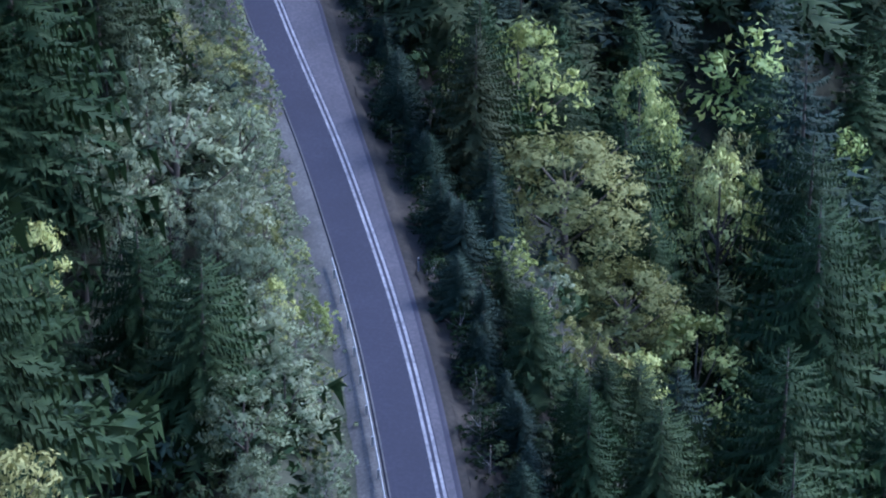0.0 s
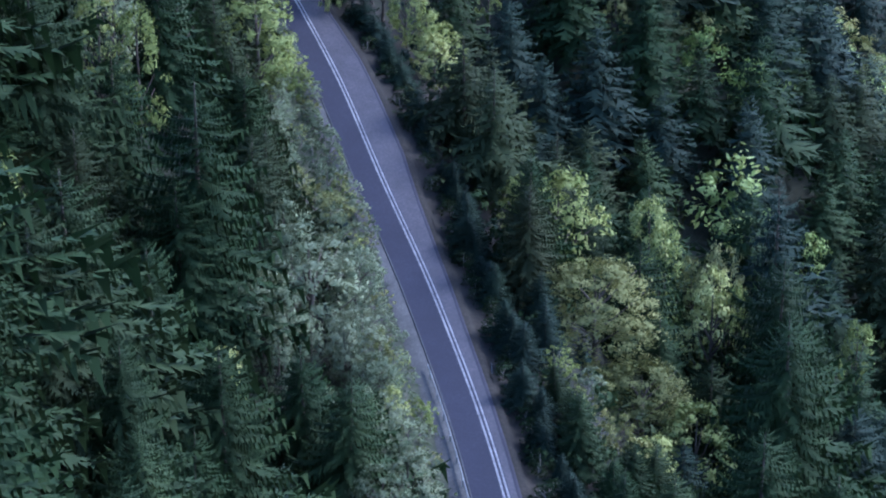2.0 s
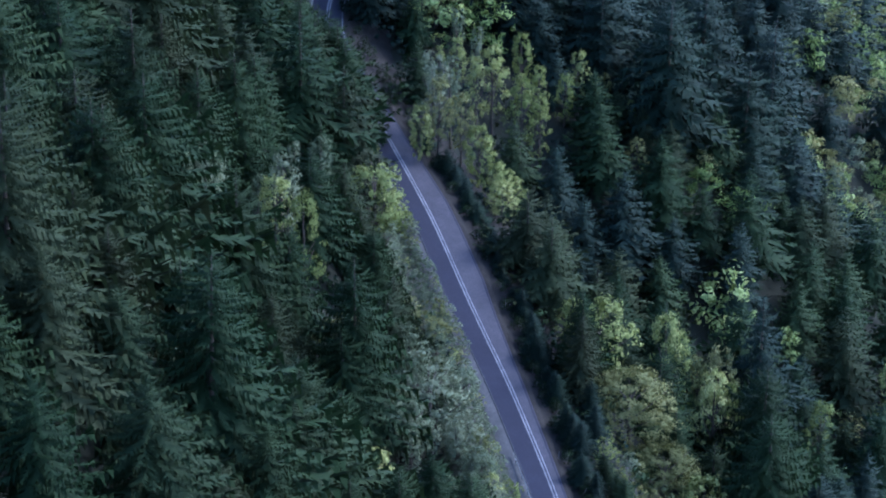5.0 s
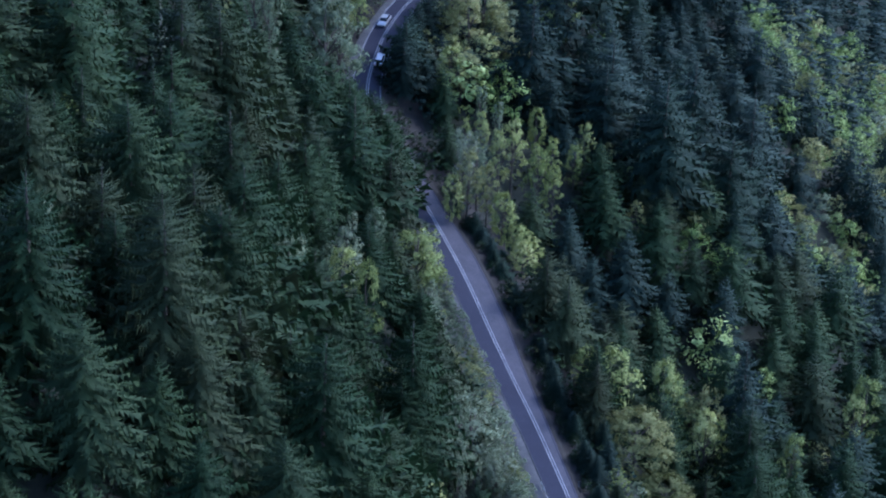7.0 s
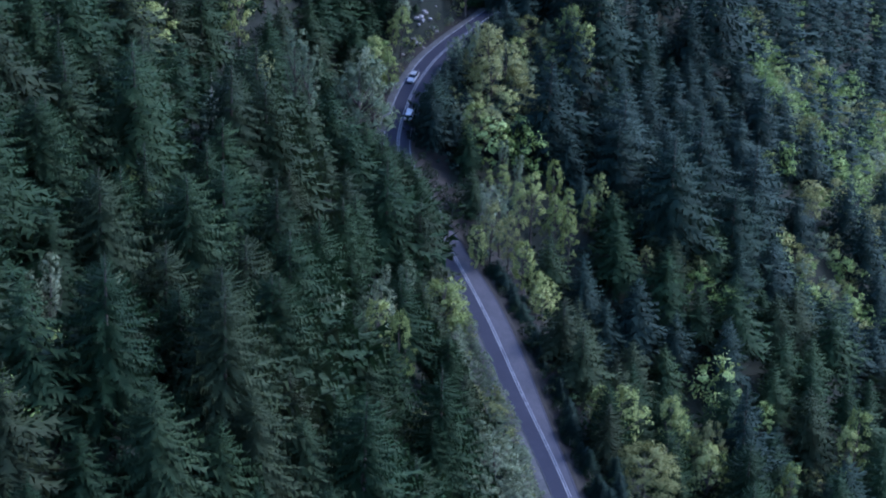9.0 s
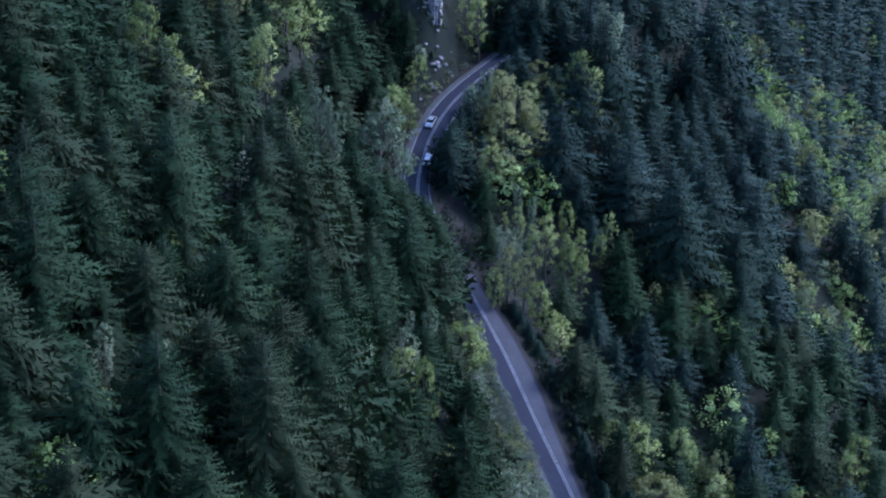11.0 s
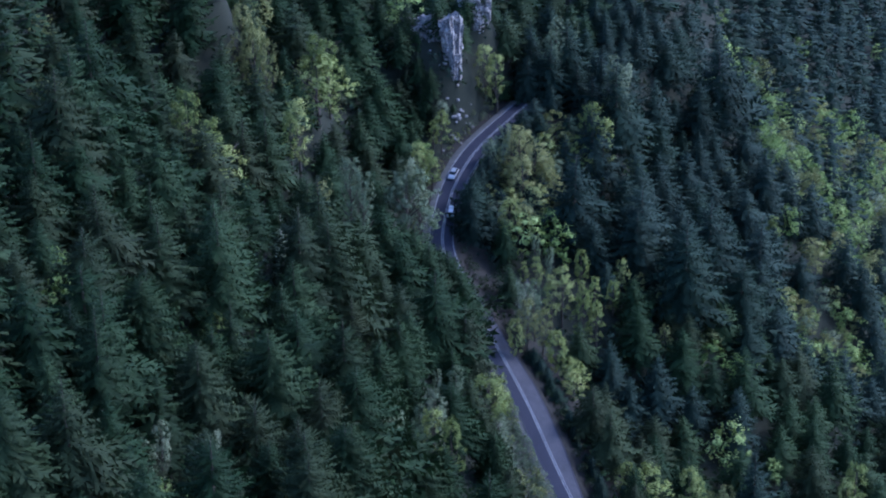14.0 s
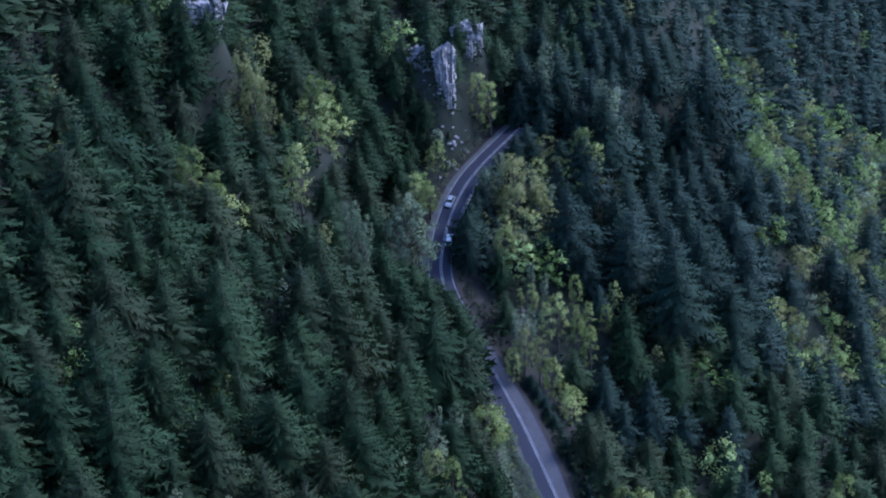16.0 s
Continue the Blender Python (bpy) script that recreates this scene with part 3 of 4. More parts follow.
for x, y, top in CONIFERS_UPHILL_FAR + CONIFERS_UPHILL:
    plant(fir(False, x, y, rng), x, y, top, 13, rng.uniform(0.9, 1.12))
for x, y, top in CONIFERS_DOWNHILL:
    plant(fir(y > 95 or rng.random() < 0.35, x, y, rng), x, y, top, 13, rng.uniform(0.85, 1.05))
for kind, x, y, top in BROADLEAVES:
    plant(KINDS[kind], x, y, top, 6, 1.38 if kind == "great" else rng.uniform(1.0, 1.3), tall=10.0 if x > 30 else None)
# x, y, tip, spread: the bright band beside the lower road, the trees round the bend, the verge and the upper slope
MORE_BROADLEAVES = {
    "yellow": [
        (-14.2, 71.6, 21.9, 0.7), (-25.4, 83.9, 25.1, 0.8), (6.6, 87.8, 9.3, 0.7), (-31.5, 56.8, 21.4, 0.8), (-32, 98.8, 32.9, 1.2), (-20.8, 109.3, 25.8, 1),
        (-19.1, 76.3, 26.5, 0.75), (-13.7, 88.9, 23.6, 0.75), (-11, 79.4, 21.3, 0.75), (-3.1, 91.4, 19.5, 0.7), (-5.9, 82.3, 18.5, 0.7), (-21.4, 56.5, 17.9, 0.95),
        (-18.6, 51.5, 13.3, 0.95), (-45.6, 129.5, 45.6, 1.2), (-51.2, 113.1, 44.2, 1.1), (-107.6, 52.1, 87.3, 0.6), (-102.1, 52.3, 79.8, 0.7), (-80.9, 114.9, 74.3, 0.8),
        (13.9, 97.2, 2.5, 0.7), (-36.2, -36.7, 6.6, 1), (-20.0, -33.2, -6.2, 1.0), (-35.8, 37.0, 15.0, 0.95), (15.6, 11.7, -4.9, 0.7),
    ],
    "olive": [
        (9.4, 97.3, 4.5, 0.75), (6.9, 75.4, 9, 0.7), (-28.7, 59.2, 26.1, 1), (-28.7, 117.5, 46.3, 1.5), (-24.1, 117, 41.8, 1.5), (-19.6, 114.2, 33.6, 1.3),
        (-27.9, 109.9, 41.2, 1.5), (-99.3, 104.1, 86.8, 0.6), (-95.6, 98.7, 82.8, 0.6), (-22.2, 113, 35.5, 1.1), (3.2, -25.7, -9.6, 0.9), (-18.1, -21.7, -2.7, 0.9),
        (18.2, 28.3, -9.2, 0.7),
    ],
    "pale": [
        (-25.6, 90.3, 28.2, 0.8), (-29.3, 62.8, 29.6, 0.9), (-58, 94.9, 47.9, 0.9), (-71.3, 64, 63.4, 0.6), (-2.2, 146.8, 53.4, 0.6), (-16.7, 164.2, 57.7, 0.9),
        (-18.9, 156.8, 56.7, 0.9), (-63.2, -17.2, 44.1, 0.6), (-101.2, -75.4, 75.1, 0.6), (-91.9, -69.8, 69.3, 0.6), (-51.2, 2.9, 34, 0.7), (-46.5, 19.1, 30.8, 0.8),
        (-32.7, 119, 45.9, 1.2), (-24.6, -11.1, 7, 1.1), (-25, -23.3, 3.7, 1.1), (-23, -29, -0.1, 1.2), (-20.3, -37.1, -4.4, 1.1), (-18.6, -43.1, -7.3, 1.1),
        (-26.4, -34.7, 1.5, 1.1), (-29.6, -50.7, 1.3, 1), (-31.4, -24.9, 8.3, 1), (-31.7, -12, 13.3, 1), (-84.1, -65.5, 37.4, 0.7), (-87.5, -78.1, 37, 0.7),
        (-34.4, -27.2, 10, 0.9), (-30.7, -16.9, 11.1, 0.9),
    ],
    "lime": [
        (-37, 150.2, 56, 0.9), (-9.3, 131.4, 46.8, 0.7), (-83.9, 79.3, 72.3, 0.6), (-51.4, -4.4, 34, 0.8), (-54.5, 115.6, 43, 1.1),
        (9.3, 24.6, -1.5, 0.65), (53.9, 52.2, -18.1, 0.8), (36.2, 30.8, -20.1, 0.8),
    ],
}
for kind, spots in MORE_BROADLEAVES.items():
    for x, y, top, wide in spots:
        side = float(beside(x, y)[0][0])
        if y < 150 and -9.0 < side < 0:
            x -= 9.0 + side
        tall = top - height(x, y) > 12
        plant(KINDS["tall_" + kind if tall else kind], x, y, top, 6, 0.45 + 0.25 * wide if tall else 0.8 * wide)
        if tall:
            plant(KINDS["tall_" + kind], x + rng.uniform(2, 4) * rng.choice((-1, 1)), y + rng.uniform(-3, 3), top - rng.uniform(1, 4), 6, 0.4 + 0.25 * wide)
# pale shrubs and young trees crowding the uphill verge
verge = np.random.default_rng(31)
for y in np.arange(-62, 64, 1.7):
    p = place(y + verge.uniform(-0.6, 0.6), -verge.uniform(5.9, 8.2))[0]
    plant(SHRUBS[int(verge.choice(3, p=(0.7, 0.15, 0.15)))], p.x, p.y, 0, 0, verge.uniform(0.9, 1.4), tall=verge.uniform(1.6, 3.6))
for y in np.arange(-62, 64, 3.1):
    p = place(y + verge.uniform(-1, 1), narrow(y) + verge.uniform(3.4, 5.4))[0]
    plant(fir(True, p.x, p.y, verge), p.x, p.y, 0, 0, verge.uniform(0.95, 1.2), tall=verge.uniform(3.0, 6.0))
for y in np.arange(88, 145, 1.9):
    p = place(y + verge.uniform(-0.6, 0.6), -verge.uniform(5.8, 8.5))[0]
    plant(SHRUBS[int(verge.choice(3, p=(0.35, 0.5, 0.15)))], p.x, p.y, 0, 0, verge.uniform(0.9, 1.4), tall=verge.uniform(1.4, 3.0))
for y, s, h in ((39, -5.7, 4.2), (42, -6.0, 4.8), (45, -5.8, 4.0), (-30, -6.4, 3.6)):
    p = place(y, s)[0]
    plant(SHRUBS[2], p.x, p.y, 0, 0, 1.1, tall=h)
for y in np.arange(8, 62, 1.25):
    p = place(y + verge.uniform(-0.5, 0.5), -verge.uniform(4.3, 5.7))[0]
    plant(SHRUBS[int(verge.choice(3, p=(0.68, 0.2, 0.12)))], p.x, p.y, 0, 0, verge.uniform(0.8, 1.15), tall=verge.uniform(2.0, 3.4))
for k in range(34):
    y, s = 102 + 1.3 * k, 8 + (k * 5.3) % 15
    p = place(y + verge.uniform(-1, 1), s)[0]
    h = 3.0 + 0.52 * s + verge.uniform(-1, 1.5)
    if k % 5 < 3:
        plant(KINDS[("olive", "pale", "olive", "yellow")[k % 4]], p.x, p.y, 0, 0, verge.uniform(0.85, 1.1), tall=0.85 * h)
    else:
        plant(fir(True, p.x, p.y, verge), p.x, p.y, 0, 0, verge.uniform(0.95, 1.15), tall=h)
for _ in range(46):
    p = place(verge.uniform(101, 146), verge.uniform(6.5, 19))[0]
    plant(SHRUBS[int(verge.choice(4, p=(0.25, 0.3, 0.15, 0.3)))], p.x, p.y, 0, 0, verge.uniform(1.0, 1.5), tall=verge.uniform(1.8, 3.6))
for y in np.arange(-62, 90, 1.5):
    p = place(y + verge.uniform(-0.6, 0.6), narrow(y) + verge.uniform(2.3, 4.4))[0]
    plant(SHRUBS[3], p.x, p.y, 0, 0, verge.uniform(1.0, 1.5), tall=verge.uniform(1.2, 2.4))
for y in np.arange(-58, 58, 4.0):
    p = place(y + verge.uniform(-1, 1), -verge.uniform(9.5, 13))[0]
    plant(KINDS[("pale", "olive", "pale", "pale")[int(verge.integers(4))]], p.x, p.y, 0, 0, verge.uniform(0.9, 1.3), tall=verge.uniform(4.5, 8))
LEAFY = [p for p in PLANTED[len(CONIFERS_UPHILL_FAR + CONIFERS_UPHILL + CONIFERS_DOWNHILL):] if p[3] > 5.5 and not (p[1] < 60 and p[0] < -17)]
HERO = [(1.5, 1, -3, 15), (6.5, -7, -11, 11)]
for x, y, h in ((-25, 153, 14), (-19, 154, 17), (-12, 151, 16), (-8, 146, 17), (-14, 160, 20), (-24, 162, 20), (-5, 156, 19)):
    plant(BLUE_FIRS[int(rng.integers(2))], x, y, 0, 0, 0.9, tall=h)
# young firs and an alder at the foot of the rock face
for x, y, h in ((-58.4, 139.9, 11), (-55, 137.5, 10), (-51.3, 135.4, 8.5), (-55.4, 141.6, 9), (-51.9, 139.2, 9.5), (-60.5, 136.5, 12), (-57, 133.8, 9.5)):
    plant(FIRS[int(rng.integers(4))], x, y, 0, 0, 1.0, tall=h)
plant(KINDS["pale"], -49.1, 136.6, 0, 0, 0.9, tall=7.0)
for y, s, h in ((61, -6.4, 15), (65, -6.2, 18), (68.5, -6.0, 19), (72, -6.4, 18), (76, -6.2, 16), (80, -6.5, 13), (84, -6.4, 10), (66, -11, 20), (72, -11, 21), (78, -12, 19), (84, -12, 15), (89, -10, 10), (96, 7.6, 13), (101, 7.4, 14), (106, 7.4, 13), (111, 7.8, 12), (116, 8.8, 12), (138, 8.4, 12), (143, 8.0, 11)):
    p = place(y, s)[0]
    plant(FIRS[int(rng.integers(4))] if s < 0 else BLUE_FIRS[int(rng.integers(2))], p.x, p.y, 0, 0, 1.05, tall=h)
for x, y, top in ((-29.7, 73.3, 17.1), (-28.1, 75, 22.8), (11.1, 102.4, 6.9)):
    plant(SNAG, x, y, top, 8)

# camera positions and the road stretch each sees; fill trees fit this view
CAMERA_EYES = [((-3, -187, 67), -52, 30), ((-13, -293, 144), -34, 42), ((-45, -401, 224), -20, 50), ((-44, -456, 343), 16, 60), ((-46, -408, 231), 92, 142), ((-44, -456, 343), 88, 144)]
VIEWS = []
for eye, y0, y1 in CAMERA_EYES:
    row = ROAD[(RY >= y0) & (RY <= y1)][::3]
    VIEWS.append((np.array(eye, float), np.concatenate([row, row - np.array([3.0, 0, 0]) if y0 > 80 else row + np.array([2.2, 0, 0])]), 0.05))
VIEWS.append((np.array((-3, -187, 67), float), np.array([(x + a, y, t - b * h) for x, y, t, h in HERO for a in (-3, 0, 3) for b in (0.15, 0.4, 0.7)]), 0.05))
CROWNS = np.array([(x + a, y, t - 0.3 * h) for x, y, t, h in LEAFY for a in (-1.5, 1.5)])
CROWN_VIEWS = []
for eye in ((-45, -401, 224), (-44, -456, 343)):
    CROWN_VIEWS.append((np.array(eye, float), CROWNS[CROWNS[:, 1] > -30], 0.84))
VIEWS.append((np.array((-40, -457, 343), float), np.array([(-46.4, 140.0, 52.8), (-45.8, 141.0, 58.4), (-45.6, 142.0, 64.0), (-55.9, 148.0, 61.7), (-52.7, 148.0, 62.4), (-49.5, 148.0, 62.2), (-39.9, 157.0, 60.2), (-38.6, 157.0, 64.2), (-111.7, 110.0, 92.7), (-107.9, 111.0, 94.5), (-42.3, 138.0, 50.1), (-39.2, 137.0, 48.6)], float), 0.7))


# true if a tree blocks the camera's view of the listed points
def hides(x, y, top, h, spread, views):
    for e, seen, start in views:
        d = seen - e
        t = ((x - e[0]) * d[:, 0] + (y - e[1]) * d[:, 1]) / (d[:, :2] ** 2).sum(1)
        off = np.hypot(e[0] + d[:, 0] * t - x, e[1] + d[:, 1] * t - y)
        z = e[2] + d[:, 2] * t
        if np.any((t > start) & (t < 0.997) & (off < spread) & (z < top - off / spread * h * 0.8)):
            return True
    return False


# the rest of the forest: tops follow the canopy of the trees set above
fill, far_spots = [], []
leafy_zone = lambda x, y: (x > 47 + 7 * math.sin(y * 0.09) and y > 88 + 0.3 * (x - 40) and y < 280) or (abs(y - 98 + 0.4 * (x + 25)) < 8 and -30 < x < 22 and math.sin(x * 1.9 + y * 1.3) > -0.1)
cand = np.random.default_rng(5)
xy = np.stack([cand.uniform(-230, 260, 52000), cand.uniform(-135, 420, 52000)], 1)
ss, zz, ii = beside(xy[:, 0], xy[:, 1])
gg = ground(xy[:, 0], xy[:, 1])
cc = canopy(xy[:, 0], xy[:, 1])
grid = {}
for p in PLANTED:
    grid.setdefault((int(p[0] // 10), int(p[1] // 10)), []).append((p[0], p[1], min(1.0 + 0.27 * p[3], 8.5)))
for (x, y), s, g, zr, top in zip(xy, ss, gg, zz, cc):
    if (-6.0 < s < narrow(y) + 2.6 and y < 150):
        continue
    h = (cand.uniform(16, 27) if s < 0 else cand.uniform(15, 25)) if cand.random() < 0.85 else cand.uniform(9, 15)
    h = min(h, max(top + 4 - g, 12.0))
    # kept under the lower edge of the camera's opening view
    if y < -50 and abs(x + 3) < 6 + 0.19 * (y + 187):
        h = min(h, 66 - 0.55 * (y + 187) - g)
    if s < 0 and y < 150:
        h = min(h, zr + (9 if 40 < y < 74 else 3.4) + 1.3 * (-s - 5.5) - g)
    elif y < 150:
        h = min(h, zr + (5 if y < 92 else 9) + 1.8 * (s - 4) - g)
    # shrunk until the camera's view of road, rocks and great trees is clear
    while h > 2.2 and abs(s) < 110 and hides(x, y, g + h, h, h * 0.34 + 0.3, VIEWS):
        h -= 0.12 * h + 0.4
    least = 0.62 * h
    # shrunk again to open the camera's view of the broadleaf crowns
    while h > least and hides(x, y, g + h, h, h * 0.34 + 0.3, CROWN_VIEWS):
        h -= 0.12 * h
    if h < 2.2:
        continue
    deciduous = bool(h > 5 and (cand.random() < (0.3 if 40 < x and y < 110 else 0.66) if leafy_zone(x, y) else cand.random() < 0.04))
    if deciduous:
        h = min(h, cand.uniform(6.5, 13) if x > 25 else cand.uniform(7, 19))
    gap = 1.0 + (0.31 if deciduous and x > 25 else 0.37 if deciduous else 0.385 if s < 0 else 0.36) * h
    a, b = int(x // 10), int(y // 10)
    if any((x - q[0]) ** 2 + (y - q[1]) ** 2 < (0.5 * (gap + q[2])) ** 2 for i in (-1, 0, 1) for j in (-1, 0, 1) for q in grid.get((a + i, b + j), ())):
        continue
    grid.setdefault((a, b), []).append((x, y, gap))
    fill.append((x, y, g, h, s, deciduous))
rear_spots = []
rear = np.stack([cand.uniform(-230, 190, 9000), cand.uniform(-400, -135, 9000)], 1)
rear_s, rear_z, _ = beside(rear[:, 0], rear[:, 1])
for (x, y), s, zr, g in zip(rear, rear_s, rear_z, ground(rear[:, 0], rear[:, 1])):
    h = cand.uniform(20, 32)
    if -9.5 < s < 8.5 :
        continue
    a, b = int(x // 10), int(y // 10)
    gap = 1.2 + 0.26 * h
    if any((x - q[0]) ** 2 + (y - q[1]) ** 2 < (0.5 * (gap + q[2])) ** 2 for i in (-1, 0, 1) for j in (-1, 0, 1) for q in grid.get((a + i, b + j), ())):
        continue
    grid.setdefault((a, b), []).append((x, y, gap))
    (far_spots if y > -190 and -120 < x < 60 else rear_spots).append((x, y, g, h, s, False))
fill.sort(key=lambda q: ((q[0] + 38) ** 2 * 0.6 + (q[1] + 25) ** 2) * (0.6 if q[3] > 8 else 1.3))
count = 0
for x, y, g, h, s, deciduous in fill:
    if count < 150:
        count += 1
        if h < 5.0 and abs(s) < 16:
            plant(SHRUBS[int(cand.integers(3))], x, y, 0, 0, cand.uniform(0.9, 1.5), tall=h)
        elif deciduous or (h < 11 and cand.random() < (0.7 if y < -5 and s < 0 and s > -45 else 0.15)):
            plant(KINDS[("yellow", "lime", "pale", "olive", "yellow")[int(cand.integers(5))]], x, y, 0, 0, cand.uniform(0.9, 1.2), tall=min(h, 17))
        elif s < 0 or cand.random() < 0.7:
            plant(THIN_FIRS[0] if cand.random() < 0.04 else fir(False, x, y, cand), x, y, 0, 0, cand.uniform(0.85, 1.12), tall=h)
        else:
            plant(fir(True, x, y, cand), x, y, 0, 0, cand.uniform(0.85, 1.08), tall=h)
    else:
        far_spots.append((x, y, g, h, s, deciduous))


def woods(name, spots, shapes, material, label):
    """Far trees, too many to count, joined into one object."""
    vs, fs, ns, tones, n = [], [], [], [], 0
    for x, y, g, h, s, _ in spots:
        v, f, soft = shapes[int(cand.integers(len(shapes)))]
        a = cand.uniform(0, 6.28)
        w = h * cand.uniform(0.85, 1.15)
        rot = np.array([[math.cos(a), -math.sin(a), 0], [math.sin(a), math.cos(a), 0], [0, 0, 1]])
        vs.append((v * (w, w, h)) @ rot.T + (x, y, g))
        ns.append(soft @ rot.T)
        tones.append(np.full(len(v), cand.random()))
        fs.append(f + n)
        n += len(v)
    if not vs:
        return
    v, f = np.concatenate(vs), np.concatenate(fs)
    me = bpy.data.meshes.new(name)
    me.vertices.add(len(v))
    me.vertices.foreach_set("co", v.astype(np.float32).ravel())
    k = f.shape[1]
    me.loops.add(f.size)
    me.loops.foreach_set("vertex_index", f.astype(np.int32).ravel())
    me.polygons.add(len(f))
    me.polygons.foreach_set("loop_start", (np.arange(len(f)) * k).astype(np.int32))
    me.polygons.foreach_set("use_smooth", np.ones(len(f), bool))
    me.attributes.new("tone", "FLOAT", "POINT").data.foreach_set("value", np.concatenate(tones).astype(np.float32))
    me.materials.append(material)
    me.update(calc_edges=True)
    me.normals_split_custom_set_from_vertices(np.concatenate(ns))
    tagged(new(name, me), label, "woods", kind="stuff")


def far_shape(v, f, low):
    v, f = turned(np.asarray(v, float), np.asarray(f), low)
    return v, f, soft_normals(v, f, low)


FAR_FIRS = [far_shape(*conifer_crown(90 + k, 24, 9, 6, (0.53, 0.57, 0.48)[k], 0.06, 0.5, 0.4), None) for k in range(3)]
FINE_FIRS = [far_shape(*conifer_crown(120 + k, 36, 11, 13, FAT[k], BARE[k], 0.6, 0.22), None) for k in range(3)]
FARTHEST_FIRS = [far_shape(*conifer_crown(100 + k, 12, 5, 3, (0.53, 0.57, 0.48)[k], 0.04, 0.62), None) for k in range(3)]
REAR_FIRS = [far_shape(*conifer_crown(105 + k, 9, 5, 2, 0.37, 0.0, 0.8), None) for k in range(2)]
FAR_LEAVES = [far_shape(*broadleaf_shape(95 + k, 26, 20, 0.31, 0.033, 0.25, 0.095)[2], 0.4) for k in range(3)]


def remoteness(q):
    """0 beside the lower road, 1 on the slopes, 2 at the borders of the place."""
    if q[1] > 200 or q[1] < -200 or q[0] > 105 or q[0] < -140:
        return 2
    return 0 if -90 < q[0] < 30 and -150 < q[1] < -5 else 1


green = {id(q): q[4] < 0 or (q[1] < 95 and cand.random() < 0.75) for q in far_spots}
for uphill, material, names, label in (
    (True, FAR_FIR, ("lower_firs", "far_firs", "distant_firs"), "dense dark green fir woods covering the slopes"),
    (False, FAR_BLUE_FIR, ("lower_blue_firs", "far_blue_firs", "distant_blue_firs"), "dense blue-green fir woods in the shaded hollow"),
):
    for far in range(3):
        woods(names[far], [q for q in far_spots if not q[5] and green[id(q)] == uphill and remoteness(q) == far], (FINE_FIRS, FAR_FIRS, FARTHEST_FIRS)[far], material, label)
woods("rear_firs", rear_spots, REAR_FIRS, FAR_FIR, "dark green fir woods along the lower valley road")
leafy_spots = [q for q in far_spots if q[5]]
woods("far_yellow_woods", [q for k, q in enumerate(leafy_spots) if k % 8 < 5], FAR_LEAVES, FAR_YELLOW, "yellow-green broadleaf woods among the firs")
woods("far_olive_woods", leafy_spots[5::8] + leafy_spots[6::8], FAR_LEAVES, FAR_OLIVE, "olive-green broadleaf woods among the firs")
woods("far_pale_woods", leafy_spots[7::8], FAR_LEAVES, FAR_PALE, "pale grey-green broadleaf woods among the firs")


UNDER_SHAPES = [far_shape(*broadleaf_shape(110 + k, 10, 9, 0.5, 0.10, 0.05, 0.13)[2], 0.3) for k in range(3)]
low_xy = np.stack([cand.uniform(-170, 130, 18000), cand.uniform(-90, 225, 18000)], 1)
low_s, low_g = beside(low_xy[:, 0], low_xy[:, 1])[0], ground(low_xy[:, 0], low_xy[:, 1])
under = []
for (x, y), s, g in zip(low_xy, low_s, low_g):
    h = cand.uniform(2.2, 5.5)
    if (-8.5 < s < narrow(y) + 2.5 and y < 150):
        continue
    a, b = int(x // 10), int(y // 10)
    if any((x - q[0]) ** 2 + (y - q[1]) ** 2 < (0.5 * q[2] + 0.9) ** 2 for i in (-1, 0, 1) for j in (-1, 0, 1) for q in grid.get((a + i, b + j), ())):
        continue
    # left out where a bush would block the camera's view
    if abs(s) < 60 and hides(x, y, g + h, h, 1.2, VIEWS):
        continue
    grid.setdefault((a, b), []).append((x, y, 1.0 + 0.5 * h))
    under.append((x, y, g, h, s, True))
woods("undergrowth", under[0::2], UNDER_SHAPES, FAR_BLUE_FIR, "dull blue-green undergrowth between the trees")
woods("undergrowth", under[1::2], UNDER_SHAPES, FAR_FIR, "dark green young growth between the trees")


# ---- rock faces ----
def block_mesh(seed):
    """A broken block of rock with uneven corners."""
    r = np.random.default_rng(seed)
    bm = bmesh.new()
    bmesh.ops.create_cube(bm, size=1)
    bmesh.ops.subdivide_edges(bm, edges=bm.edges[:], cuts=1, use_grid_fill=True)
    for v in bm.verts:
        v.co = Vector([c * q for c, q in zip(v.co, r.uniform(0.72, 1.15, 3))])
    me = bpy.data.meshes.new("rock")
    bm.to_mesh(me)
    bm.free()
    me.materials.append(ROCK)
    return me


BLOCKS = [block_mesh(200 + k) for k in range(6)]


